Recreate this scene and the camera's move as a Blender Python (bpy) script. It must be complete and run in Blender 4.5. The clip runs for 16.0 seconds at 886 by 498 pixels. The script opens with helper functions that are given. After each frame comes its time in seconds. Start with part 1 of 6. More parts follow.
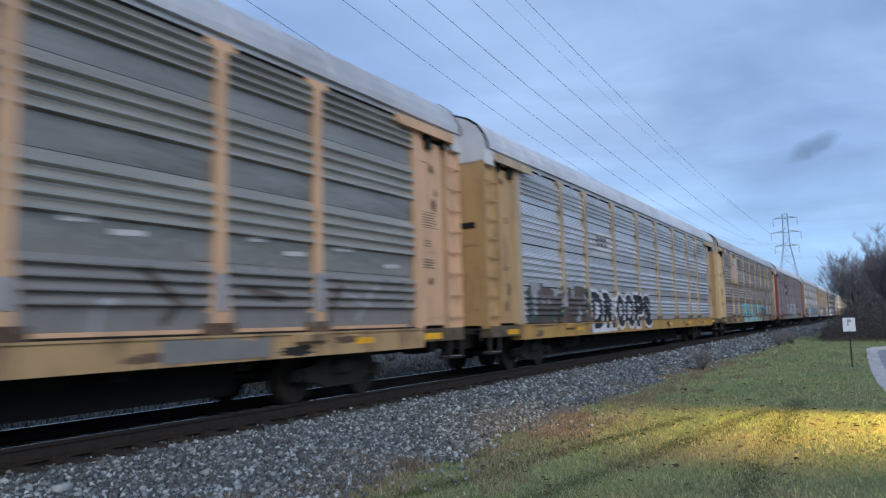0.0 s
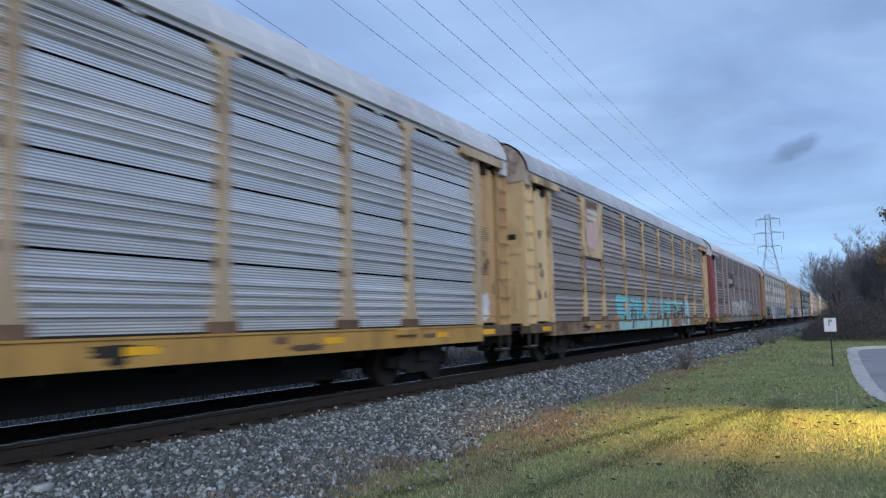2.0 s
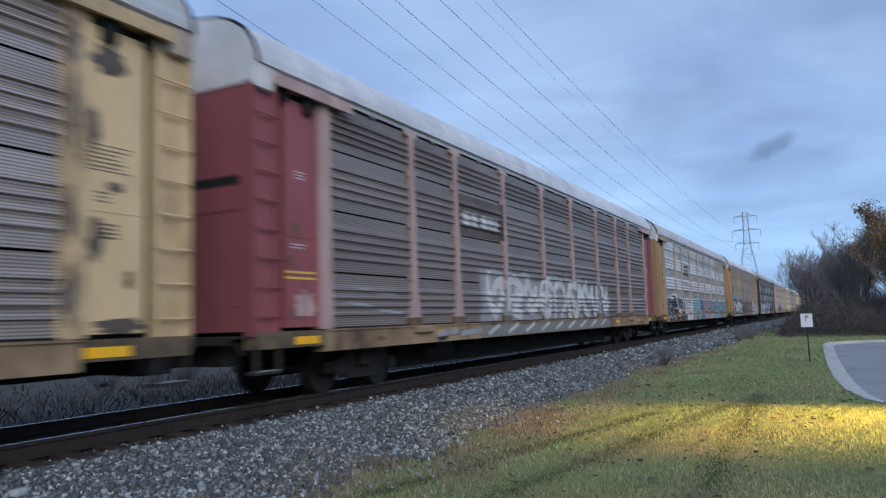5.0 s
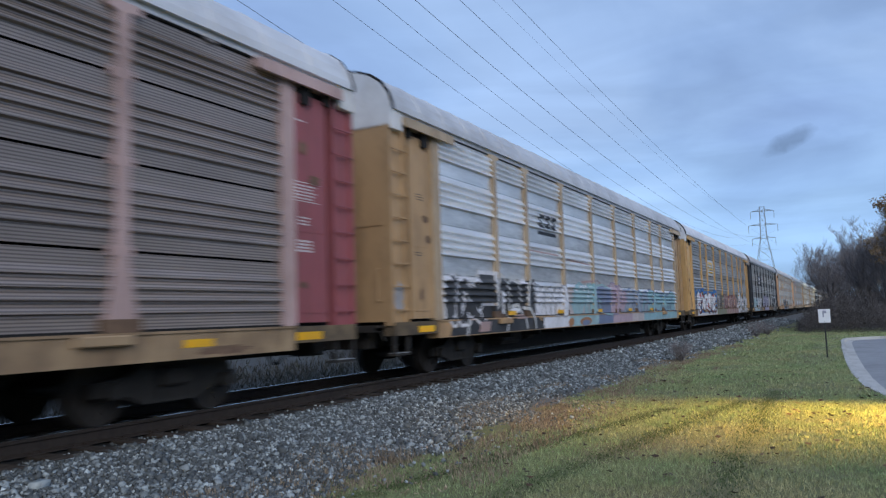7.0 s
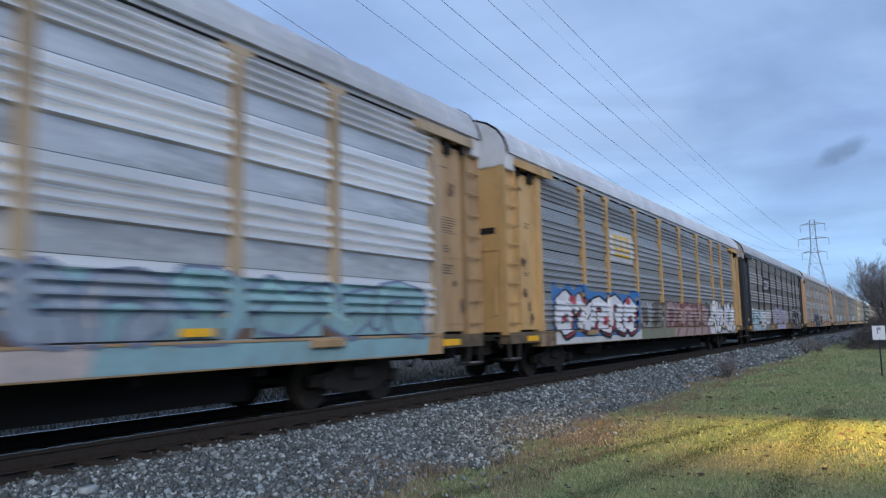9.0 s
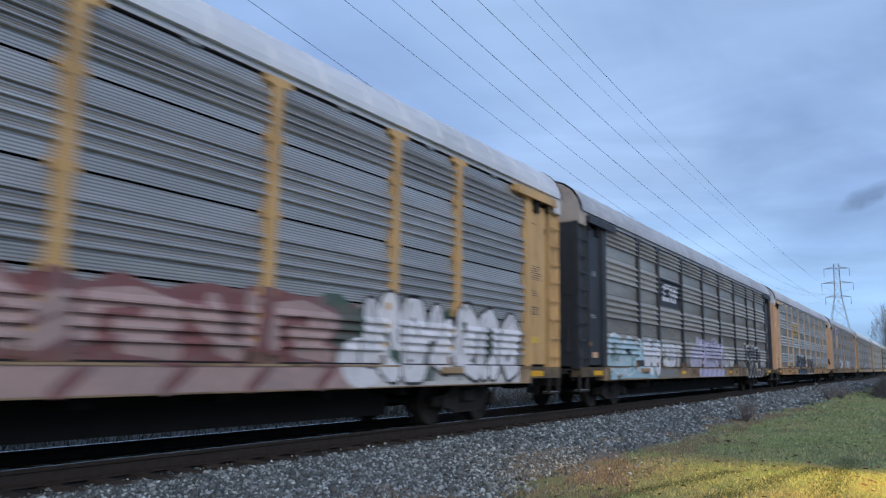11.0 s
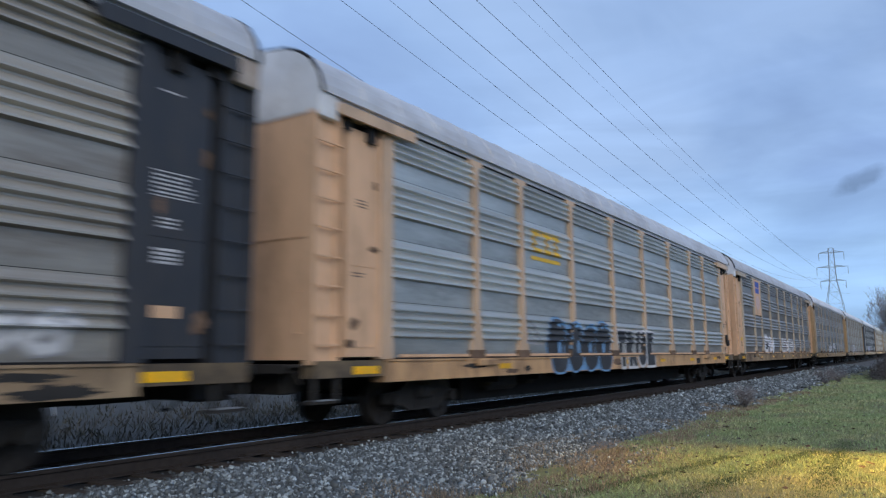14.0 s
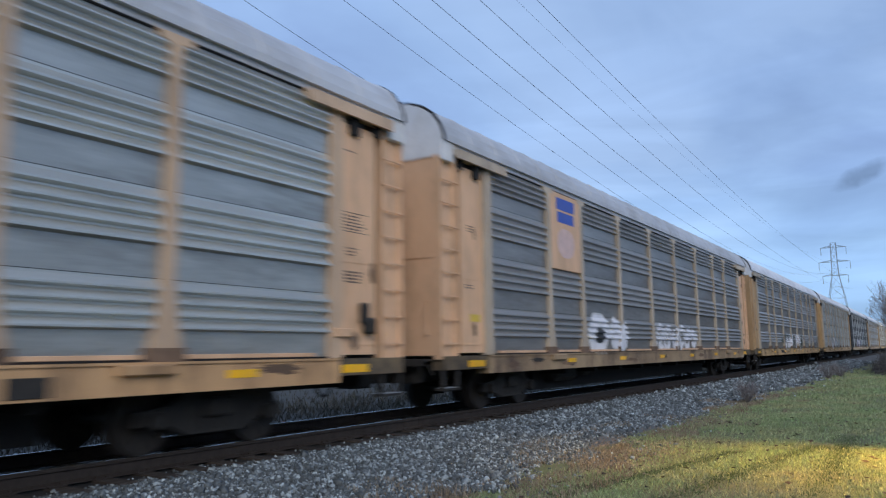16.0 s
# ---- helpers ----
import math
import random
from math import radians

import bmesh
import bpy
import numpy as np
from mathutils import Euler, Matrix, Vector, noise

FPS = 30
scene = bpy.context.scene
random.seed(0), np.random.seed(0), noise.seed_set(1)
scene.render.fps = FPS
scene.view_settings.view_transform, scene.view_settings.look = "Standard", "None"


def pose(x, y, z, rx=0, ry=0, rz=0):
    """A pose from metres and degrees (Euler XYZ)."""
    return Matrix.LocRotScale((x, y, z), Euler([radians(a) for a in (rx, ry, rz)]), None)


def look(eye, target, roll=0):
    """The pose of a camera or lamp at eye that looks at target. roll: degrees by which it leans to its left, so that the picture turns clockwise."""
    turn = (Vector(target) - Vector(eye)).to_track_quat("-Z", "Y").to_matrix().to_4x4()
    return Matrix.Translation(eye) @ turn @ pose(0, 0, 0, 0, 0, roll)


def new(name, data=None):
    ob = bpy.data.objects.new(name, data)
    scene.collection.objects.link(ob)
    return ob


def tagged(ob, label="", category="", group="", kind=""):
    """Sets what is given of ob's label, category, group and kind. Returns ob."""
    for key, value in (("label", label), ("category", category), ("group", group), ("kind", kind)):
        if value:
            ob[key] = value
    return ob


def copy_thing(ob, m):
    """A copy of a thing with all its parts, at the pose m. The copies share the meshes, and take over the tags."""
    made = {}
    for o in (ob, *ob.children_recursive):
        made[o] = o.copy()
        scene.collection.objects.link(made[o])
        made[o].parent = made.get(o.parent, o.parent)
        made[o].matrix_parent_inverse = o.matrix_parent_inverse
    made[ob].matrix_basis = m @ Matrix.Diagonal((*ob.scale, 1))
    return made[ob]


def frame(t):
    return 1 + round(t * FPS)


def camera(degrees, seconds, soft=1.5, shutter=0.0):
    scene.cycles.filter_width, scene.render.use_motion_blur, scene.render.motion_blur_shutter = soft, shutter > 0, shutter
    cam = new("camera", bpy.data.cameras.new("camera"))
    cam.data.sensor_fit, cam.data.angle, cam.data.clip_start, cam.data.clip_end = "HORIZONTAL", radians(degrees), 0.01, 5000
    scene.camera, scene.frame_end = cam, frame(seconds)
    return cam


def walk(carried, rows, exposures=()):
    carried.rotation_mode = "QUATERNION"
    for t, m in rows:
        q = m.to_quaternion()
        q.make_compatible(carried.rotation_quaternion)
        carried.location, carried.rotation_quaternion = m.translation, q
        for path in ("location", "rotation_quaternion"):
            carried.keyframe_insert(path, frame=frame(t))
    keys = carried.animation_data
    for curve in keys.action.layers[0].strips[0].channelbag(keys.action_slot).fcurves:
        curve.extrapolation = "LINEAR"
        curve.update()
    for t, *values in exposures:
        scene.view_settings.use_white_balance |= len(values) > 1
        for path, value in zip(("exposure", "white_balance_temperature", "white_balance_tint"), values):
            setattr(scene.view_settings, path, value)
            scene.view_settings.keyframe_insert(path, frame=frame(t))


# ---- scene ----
# ---- camera: held by hand at one place beside the track ----
EYE = (8.77, 0.0, 1.19)
TURNS = [  # seconds, yaw, pitch, roll
    (0.0, 30.22, 5.77, 1.50),
    (0.5, 29.47, 5.92, 1.19),
    (1.0, 29.07, 5.99, 1.05),
    (1.5, 29.02, 5.91, 1.17),
    (2.0, 29.08, 5.69, 1.37),
    (2.5, 29.11, 5.47, 1.62),
    (3.0, 28.97, 5.37, 1.87),
    (3.5, 28.70, 5.38, 1.84),
    (4.0, 28.30, 5.47, 1.77),
    (4.5, 27.88, 5.57, 1.89),
    (5.0, 27.65, 5.55, 1.85),
    (7.5, 29.41, 5.15, 1.81),
    (8.0, 30.34, 5.38, 1.84),
    (8.2, 30.77, 5.52, 1.84),
    (10.5, 33.19, 8.29, -0.52),
    (11.0, 33.13, 8.65, -1.01),
    (11.5, 31.95, 8.26, -0.45),
    (12.0, 32.62, 7.93, 0.09),
    (12.5, 33.08, 8.04, 0.47),
    (13.0, 33.17, 8.14, 0.46),
    (13.5, 33.05, 8.16, 0.51),
    (14.0, 32.99, 8.13, 0.38),
    (14.5, 32.88, 8.15, 0.45),
    (15.0, 33.06, 8.13, 0.37),
    (15.5, 33.36, 8.00, 0.45),
    (16.0, 33.17, 7.92, 0.73),
]
cam = camera(62.0, 16.0, soft=1.25, shutter=0.5)
walk(cam, [(t, pose(*EYE, 90 + pitch, roll, yaw)) for t, yaw, pitch, roll in TURNS])

# ---- light: dusk under broken cloud ----
scene.view_settings.exposure = 0.0
SUN_EL, SUN_AZ = radians(32), radians(130)


def make_world():
    w = bpy.data.worlds.new("dusk_sky")
    w.use_nodes = True
    scene.world = w
    nt = w.node_tree
    nt.nodes.clear()
    N, L = nt.nodes.new, nt.links.new
    out, bg = N("ShaderNodeOutputWorld"), N("ShaderNodeBackground")
    sky = N("ShaderNodeTexSky")
    sky.sky_type, sky.sun_disc = "NISHITA", False
    sky.sun_elevation, sky.sun_rotation = SUN_EL, SUN_AZ
    sky.altitude, sky.air_density, sky.dust_density, sky.ozone_density = 200, 1.0, 0.6, 3.0
    co, sep = N("ShaderNodeTexCoord"), N("ShaderNodeSeparateXYZ")
    L(co.outputs["Generated"], sep.inputs[0])
    # cloud deck: directions spread out on a flat layer
    add = N("ShaderNodeMath"); add.operation = "ADD"; add.inputs[1].default_value = 0.12
    ab = N("ShaderNodeMath"); ab.operation = "ABSOLUTE"
    L(sep.outputs[2], ab.inputs[0]); L(ab.outputs[0], add.inputs[0])
    div = N("ShaderNodeVectorMath"); div.operation = "DIVIDE"
    cmb = N("ShaderNodeCombineXYZ")
    for i in range(3):
        L(add.outputs[0], cmb.inputs[i])
    L(co.outputs["Generated"], div.inputs[0]); L(cmb.outputs[0], div.inputs[1])
    mp = N("ShaderNodeMapping"); mp.inputs["Rotation"].default_value = (0, 0, radians(25)); mp.inputs["Scale"].default_value = (0.55, 0.32, 0.5)
    mp.inputs["Location"].default_value = (0.6, 0.25, 0)
    L(div.outputs[0], mp.inputs[0])
    no = N("ShaderNodeTexNoise"); no.inputs["Scale"].default_value = 2.3; no.inputs["Detail"].default_value = 5; no.inputs["Roughness"].default_value = 0.5
    no.inputs["Distortion"].default_value = 0.4
    L(mp.outputs[0], no.inputs["Vector"])
    ramp = N("ShaderNodeValToRGB")
    e = ramp.color_ramp.elements
    e[0].position, e[0].color = 0.36, (0.295, 0.445, 0.78, 1)
    e[1].position, e[1].color = 0.64, (0.43, 0.62, 0.97, 1)
    m = e.new(0.5); m.color = (0.365, 0.55, 0.905, 1)
    L(no.outputs["Fac"], ramp.inputs[0])
    # paler near the horizon
    hz = N("ShaderNodeMapRange"); hz.inputs["From Min"].default_value = 0.0; hz.inputs["From Max"].default_value = 0.24
    hz.inputs["To Min"].default_value = 0.8; hz.inputs["To Max"].default_value = 0.0
    L(ab.outputs[0], hz.inputs["Value"])
    mix1 = N("ShaderNodeMix"); mix1.data_type = "RGBA"
    L(hz.outputs[0], mix1.inputs["Factor"]); L(ramp.outputs[0], mix1.inputs["A"]); mix1.inputs["B"].default_value = (0.36, 0.63, 1.0, 1)
    # a heavier bank of cloud high up along the line
    up = N("ShaderNodeMapRange"); up.interpolation_type = "SMOOTHSTEP"; up.inputs["From Min"].default_value = 0.20; up.inputs["From Max"].default_value = 0.34
    L(ab.outputs[0], up.inputs["Value"])
    ea = N("ShaderNodeMapRange"); ea.interpolation_type = "SMOOTHSTEP"; ea.inputs["From Min"].default_value = -0.62; ea.inputs["From Max"].default_value = -0.12
    L(sep.outputs[0], ea.inputs["Value"])
    bk = N("ShaderNodeMath"); bk.operation = "MULTIPLY"; L(up.outputs[0], bk.inputs[0]); L(ea.outputs[0], bk.inputs[1])
    nb = N("ShaderNodeMapRange"); nb.inputs["From Min"].default_value = 0.35; nb.inputs["From Max"].default_value = 0.6; nb.inputs["To Min"].default_value = 0.9; nb.inputs["To Max"].default_value = 0.35
    L(no.outputs["Fac"], nb.inputs["Value"])
    bank = N("ShaderNodeMath"); bank.operation = "MULTIPLY"; L(bk.outputs[0], bank.inputs[0]); L(nb.outputs[0], bank.inputs[1])
    mixb = N("ShaderNodeMix"); mixb.data_type = "RGBA"; mixb.inputs["B"].default_value = (0.225, 0.345, 0.61, 1)
    L(bank.outputs[0], mixb.inputs["Factor"]); L(mix1.outputs["Result"], mixb.inputs["A"])
    # thin level streaks low down
    mp2 = N("ShaderNodeMapping"); mp2.inputs["Scale"].default_value = (2.2, 2.2, 11.0); mp2.inputs["Rotation"].default_value = (0, radians(5), 0)
    L(co.outputs["Generated"], mp2.inputs[0])
    no2 = N("ShaderNodeTexNoise"); no2.inputs["Scale"].default_value = 1.6; no2.inputs["Detail"].default_value = 6; no2.inputs["Distortion"].default_value = 0.6
    L(mp2.outputs[0], no2.inputs["Vector"])
    st = N("ShaderNodeMapRange"); st.inputs["From Min"].default_value = 0.38; st.inputs["From Max"].default_value = 0.68; st.inputs["To Min"].default_value = 0.89; st.inputs["To Max"].default_value = 1.19
    L(no2.outputs["Fac"], st.inputs["Value"])
    low = N("ShaderNodeMapRange"); low.inputs["From Min"].default_value = 0.12; low.inputs["From Max"].default_value = 0.42; low.inputs["To Min"].default_value = 1.0; low.inputs["To Max"].default_value = 0.25
    L(ab.outputs[0], low.inputs["Value"])
    sm = N("ShaderNodeMix"); sm.inputs["A"].default_value = 1.0
    L(low.outputs[0], sm.inputs["Factor"]); L(st.outputs[0], sm.inputs["B"])
    # one small dark wisp
    off = N("ShaderNodeVectorMath"); off.operation = "SUBTRACT"; off.inputs[1].default_value = (-0.048, 0.978, 0.2)
    L(co.outputs["Generated"], off.inputs[0])
    wn = N("ShaderNodeTexNoise"); wn.inputs["Scale"].default_value = 38.0; wn.inputs["Detail"].default_value = 4
    L(co.outputs["Generated"], wn.inputs["Vector"])
    sq = []
    for axis, r in (((0.93, 0.0, 0.36), 0.036), ((-0.36, 0.0, 0.93), 0.0105)):
        d = N("ShaderNodeVectorMath"); d.operation = "DOT_PRODUCT"; d.inputs[1].default_value = axis
        L(off.outputs[0], d.inputs[0])
        k = N("ShaderNodeMath"); k.operation = "DIVIDE"; k.inputs[1].default_value = r
        L(d.outputs["Value"], k.inputs[0])
        p = N("ShaderNodeMath"); p.operation = "MULTIPLY"
        L(k.outputs[0], p.inputs[0]); L(k.outputs[0], p.inputs[1])
        sq.append(p)
    su = N("ShaderNodeMath"); su.operation = "ADD"; L(sq[0].outputs[0], su.inputs[0]); L(sq[1].outputs[0], su.inputs[1])
    wob = N("ShaderNodeMath"); wob.operation = "MULTIPLY_ADD"; wob.inputs[1].default_value = 2.6; wob.inputs[2].default_value = -1.3
    L(wn.outputs["Fac"], wob.inputs[0])
    tot = N("ShaderNodeMath"); tot.operation = "ADD"; L(su.outputs[0], tot.inputs[0]); L(wob.outputs[0], tot.inputs[1])
    wr = N("ShaderNodeMapRange"); wr.inputs["From Min"].default_value = 0.1; wr.inputs["From Max"].default_value = 1.3; wr.inputs["To Min"].default_value = 0.66; wr.inputs["To Max"].default_value = 1.0
    L(tot.outputs[0], wr.inputs["Value"])
    mm = N("ShaderNodeMath"); mm.operation = "MULTIPLY"; L(sm.outputs["Result"], mm.inputs[0]); L(wr.outputs[0], mm.inputs[1])
    cl = N("ShaderNodeVectorMath"); cl.operation = "SCALE"
    L(mixb.outputs["Result"], cl.inputs[0]); L(mm.outputs[0], cl.inputs["Scale"])
    # a share of clear evening sky behind the cloud
    sc = N("ShaderNodeVectorMath"); sc.operation = "SCALE"; sc.inputs["Scale"].default_value = 0.1
    L(sky.outputs[0], sc.inputs[0])
    mix2 = N("ShaderNodeMix"); mix2.data_type = "RGBA"; mix2.inputs["Factor"].default_value = 0.9
    L(sc.outputs[0], mix2.inputs["A"]); L(cl.outputs[0], mix2.inputs["B"])
    L(mix2.outputs["Result"], bg.inputs["Color"]); bg.inputs["Strength"].default_value = 1.0
    L(bg.outputs[0], out.inputs["Surface"])


make_world()
sun_data = bpy.data.lights.new("sun", "SUN")
sun_data.energy, sun_data.angle, sun_data.color = 1.5, radians(40), (1.0, 0.96, 0.92)
sun = new("sun", sun_data)
sun.matrix_world = look((60, -35, 50), (0, 15, 0))


# ---- materials ----
def rgba(c):
    return (c[0], c[1], c[2], 1)


def mat(name, a, b, scale=3.0, rough=0.7, metal=0.0, bump=0.0, bump_scale=60.0, stain=None, stain_scale=0.6, stain_amount=0.4, stretch=(1, 1, 1), vary=0.0, island=0.0, rare=1.0):
    """Two-tone noise colour, larger stains, fine relief; vary: by object, island: by loose piece."""
    m = bpy.data.materials.new(name)
    m.use_nodes = True
    nt = m.node_tree
    N, L = nt.nodes.new, nt.links.new
    p = nt.nodes["Principled BSDF"]
    co, mp = N("ShaderNodeTexCoord"), N("ShaderNodeMapping")
    mp.inputs["Scale"].default_value = stretch
    L(co.outputs["Object"], mp.inputs[0])
    n1 = N("ShaderNodeTexNoise"); n1.inputs["Scale"].default_value = scale; n1.inputs["Detail"].default_value = 6; n1.inputs["Roughness"].default_value = 0.65
    L(mp.outputs[0], n1.inputs["Vector"])
    r1 = N("ShaderNodeMapRange"); r1.inputs["From Min"].default_value = 0.3; r1.inputs["From Max"].default_value = 0.7
    L(n1.outputs["Fac"], r1.inputs["Value"])
    mx = N("ShaderNodeMix"); mx.data_type = "RGBA"; mx.inputs["A"].default_value = rgba(a); mx.inputs["B"].default_value = rgba(b)
    L(r1.outputs[0], mx.inputs["Factor"])
    col = mx.outputs["Result"]
    if stain:
        n2 = N("ShaderNodeTexNoise"); n2.inputs["Scale"].default_value = stain_scale; n2.inputs["Detail"].default_value = 8; n2.inputs["Roughness"].default_value = 0.7
        L(mp.outputs[0], n2.inputs["Vector"])
        r2 = N("ShaderNodeMapRange"); r2.inputs["From Min"].default_value = 0.46; r2.inputs["From Max"].default_value = 0.66; r2.inputs["To Max"].default_value = stain_amount
        L(n2.outputs["Fac"], r2.inputs["Value"])
        m2 = N("ShaderNodeMix"); m2.data_type = "RGBA"; m2.inputs["B"].default_value = rgba(stain)
        L(r2.outputs[0], m2.inputs["Factor"]); L(col, m2.inputs["A"])
        col = m2.outputs["Result"]
    if vary or island:
        if island:
            g = N("ShaderNodeNewGeometry"); src, amount = g.outputs["Random Per Island"], island
        else:
            g = N("ShaderNodeObjectInfo"); src, amount = g.outputs["Random"], vary
        r3 = N("ShaderNodeMapRange"); r3.inputs["To Min"].default_value = 1 - amount; r3.inputs["To Max"].default_value = 1 + amount
        pw = N("ShaderNodeMath"); pw.operation = "POWER"; pw.inputs[1].default_value = rare
        L(src, pw.inputs[0]); L(pw.outputs[0], r3.inputs["Value"])
        if rare > 1:
            r3.inputs["To Max"].default_value = 1 + 2.2 * amount
        h = N("ShaderNodeHueSaturation")
        L(r3.outputs[0], h.inputs["Value"]); L(col, h.inputs["Color"])
        col = h.outputs[0]
    L(col, p.inputs["Base Color"])
    p.inputs["Roughness"].default_value, p.inputs["Metallic"].default_value = rough, metal
    if bump:
        n3 = N("ShaderNodeTexNoise"); n3.inputs["Scale"].default_value = bump_scale; n3.inputs["Detail"].default_value = 4
        L(co.outputs["Object"], n3.inputs["Vector"])
        bp = N("ShaderNodeBump"); bp.inputs["Strength"].default_value = bump; bp.inputs["Distance"].default_value = 0.01
        L(n3.outputs["Fac"], bp.inputs["Height"]); L(bp.outputs[0], p.inputs["Normal"])
    return m


def glow(name, c, s):
    m = mat(name, c, c)
    p = m.node_tree.nodes["Principled BSDF"]
    p.inputs["Emission Color"].default_value, p.inputs["Emission Strength"].default_value = rgba(c), s
    return m


def perforate(m):
    """Close rows of small slots in a sheet, 38 mm apart, that let the dark inside through."""
    nt = m.node_tree
    N, L = nt.nodes.new, nt.links.new
    p = nt.nodes["Principled BSDF"]
    src = p.inputs["Base Color"].links[0].from_socket
    co, sep = N("ShaderNodeTexCoord"), N("ShaderNodeSeparateXYZ")
    L(co.outputs["Object"], sep.inputs[0])
    k = N("ShaderNodeMath"); k.operation = "DIVIDE"; k.inputs[1].default_value = 0.0385
    L(sep.outputs[2], k.inputs[0])
    f = N("ShaderNodeMath"); f.operation = "PINGPONG"; f.inputs[1].default_value = 0.5; L(k.outputs[0], f.inputs[0])
    r = N("ShaderNodeMapRange"); r.interpolation_type = "SMOOTHSTEP"
    r.inputs["From Min"].default_value = 0.2; r.inputs["From Max"].default_value = 0.36; r.inputs["To Max"].default_value = 0.5
    L(f.outputs[0], r.inputs["Value"])
    mx = N("ShaderNodeMix"); mx.data_type = "RGBA"; mx.inputs["B"].default_value = (0.01, 0.01, 0.011, 1)
    L(r.outputs[0], mx.inputs["Factor"]); L(src, mx.inputs["A"]); L(mx.outputs["Result"], p.inputs["Base Color"])
    return m


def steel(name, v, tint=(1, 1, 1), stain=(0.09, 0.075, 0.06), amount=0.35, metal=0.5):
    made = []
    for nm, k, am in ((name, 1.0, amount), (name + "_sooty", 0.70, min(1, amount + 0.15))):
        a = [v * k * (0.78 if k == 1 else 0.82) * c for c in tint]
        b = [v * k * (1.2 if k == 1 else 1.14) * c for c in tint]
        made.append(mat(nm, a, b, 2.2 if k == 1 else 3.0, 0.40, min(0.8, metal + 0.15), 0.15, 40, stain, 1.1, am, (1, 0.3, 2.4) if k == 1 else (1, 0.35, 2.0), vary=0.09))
    PLAIN_BAND[made[0]] = made[1]
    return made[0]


PLAIN_BAND = {}  # the darker, more stained copy for the plain bands of each ribbed sheet


def paint(name, c, stain=(0.10, 0.06, 0.035), amount=0.4, rough=0.55):
    return mat(name, [x * 0.9 for x in c], [min(1, x * 1.1) for x in c], 1.6, rough, 0.0, 0.1, 30, stain, 1.3, amount, (1, 1.6, 0.5), vary=0.04)


M_FARSOIL = mat("trackside_soil", (0.03, 0.027, 0.024), (0.06, 0.054, 0.046), 7.0, 0.95, 0, 0.8, 30, (0.03, 0.035, 0.02), 0.6, 0.6)
M_GRASS = mat("lawn_soil", (0.105, 0.13, 0.05), (0.185, 0.185, 0.08), 5.0, 0.95, 0, 0.8, 30, (0.15, 0.115, 0.07), 0.5, 0.7)
M_BLADE = mat("grass_blade", (0.20, 0.30, 0.12), (0.37, 0.405, 0.20), 1.2, 0.7, 0, 0, 1, (0.44, 0.34, 0.19), 0.45, 0.6, island=0.45)
M_STREAKGRASS = mat("rut_moss", (0.055, 0.085, 0.03), (0.12, 0.155, 0.06), 1.5, 0.85, island=0.4)
M_DRY = mat("dry_weed", (0.34, 0.275, 0.195), (0.22, 0.18, 0.125), 2.0, 0.9, 0, 0, 1, (0.22, 0.13, 0.08), 0.5, 0.7, island=0.35)
M_WEED = mat("dull_weed", (0.055, 0.05, 0.04), (0.12, 0.106, 0.085), 1.2, 0.9, 0, 0, 1, (0.045, 0.052, 0.03), 0.7, 0.7, island=0.5)
M_LITTER = mat("leaf_litter", (0.24, 0.185, 0.14), (0.38, 0.30, 0.22), 1.5, 0.9, 0, 0, 1, (0.09, 0.065, 0.045), 0.8, 0.8, island=0.4)
M_LEAF = mat("fallen_leaf", (0.03, 0.018, 0.012), (0.085, 0.05, 0.028), 2.0, 0.8, island=0.5)
M_BALLAST = mat("ballast_bed", (0.07, 0.075, 0.078), (0.16, 0.167, 0.17), 28.0, 0.95, 0, 1.0, 26, (0.12, 0.09, 0.06), 0.5, 0.5)
# near-black bed between the rails: the train's shade put into the colour
M_SHADEBED = mat("oiled_ballast", (0.008, 0.008, 0.008), (0.022, 0.02, 0.019), 28.0, 0.9, 0, 1.0, 26)
M_STONE = mat("ballast_stone", (0.12, 0.138, 0.143), (0.26, 0.29, 0.295), 9.0, 0.7, 0, 0.2, 60, island=0.62, rare=3.2)
M_TIE = mat("creosote_wood", (0.018, 0.013, 0.01), (0.05, 0.037, 0.028), 6.0, 0.85, 0, 0.6, 40, (0.09, 0.08, 0.07), 2.0, 0.3, (4, 1, 1), vary=0.3)
M_RAILSIDE = mat("rail_rust", (0.028, 0.021, 0.017), (0.05, 0.038, 0.031), 8.0, 0.75, 0.2, 0.3, 60)
M_RAILTOP = mat("rail_polish", (0.40, 0.40, 0.41), (0.55, 0.55, 0.56), 4.0, 0.26, 1.0)
# grime taken almost to black, with the shade under the wagons in it
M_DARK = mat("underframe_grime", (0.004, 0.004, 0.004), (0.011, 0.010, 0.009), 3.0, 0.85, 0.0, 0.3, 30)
M_TRUCK = mat("bogie_grime", (0.015, 0.014, 0.013), (0.038, 0.034, 0.03), 4.0, 0.8, 0.1, 0.4, 30)
M_WHEEL = mat("wheel_steel", (0.03, 0.026, 0.023), (0.06, 0.05, 0.042), 5.0, 0.6, 0.5, 0.2, 30)
# stands for shade in slots, recesses and the inside; also rim and hangers
M_NEARBLACK = mat("dark_interior", (0.006, 0.006, 0.007), (0.014, 0.013, 0.013), 2.0, 0.9)
M_REFLECT = mat("reflector_sheet", (0.95, 0.46, 0.0), (1.0, 0.55, 0.01), 4.0, 0.3, 0, 0, 1, (0.3, 0.2, 0.1), 2.0, 0.4, vary=0.15)
M_ASPHALT = mat("worn_asphalt", (0.25, 0.255, 0.265), (0.31, 0.315, 0.325), 3.0, 0.9, 0, 0.4, 90, (0.11, 0.11, 0.115), 0.3, 0.4)
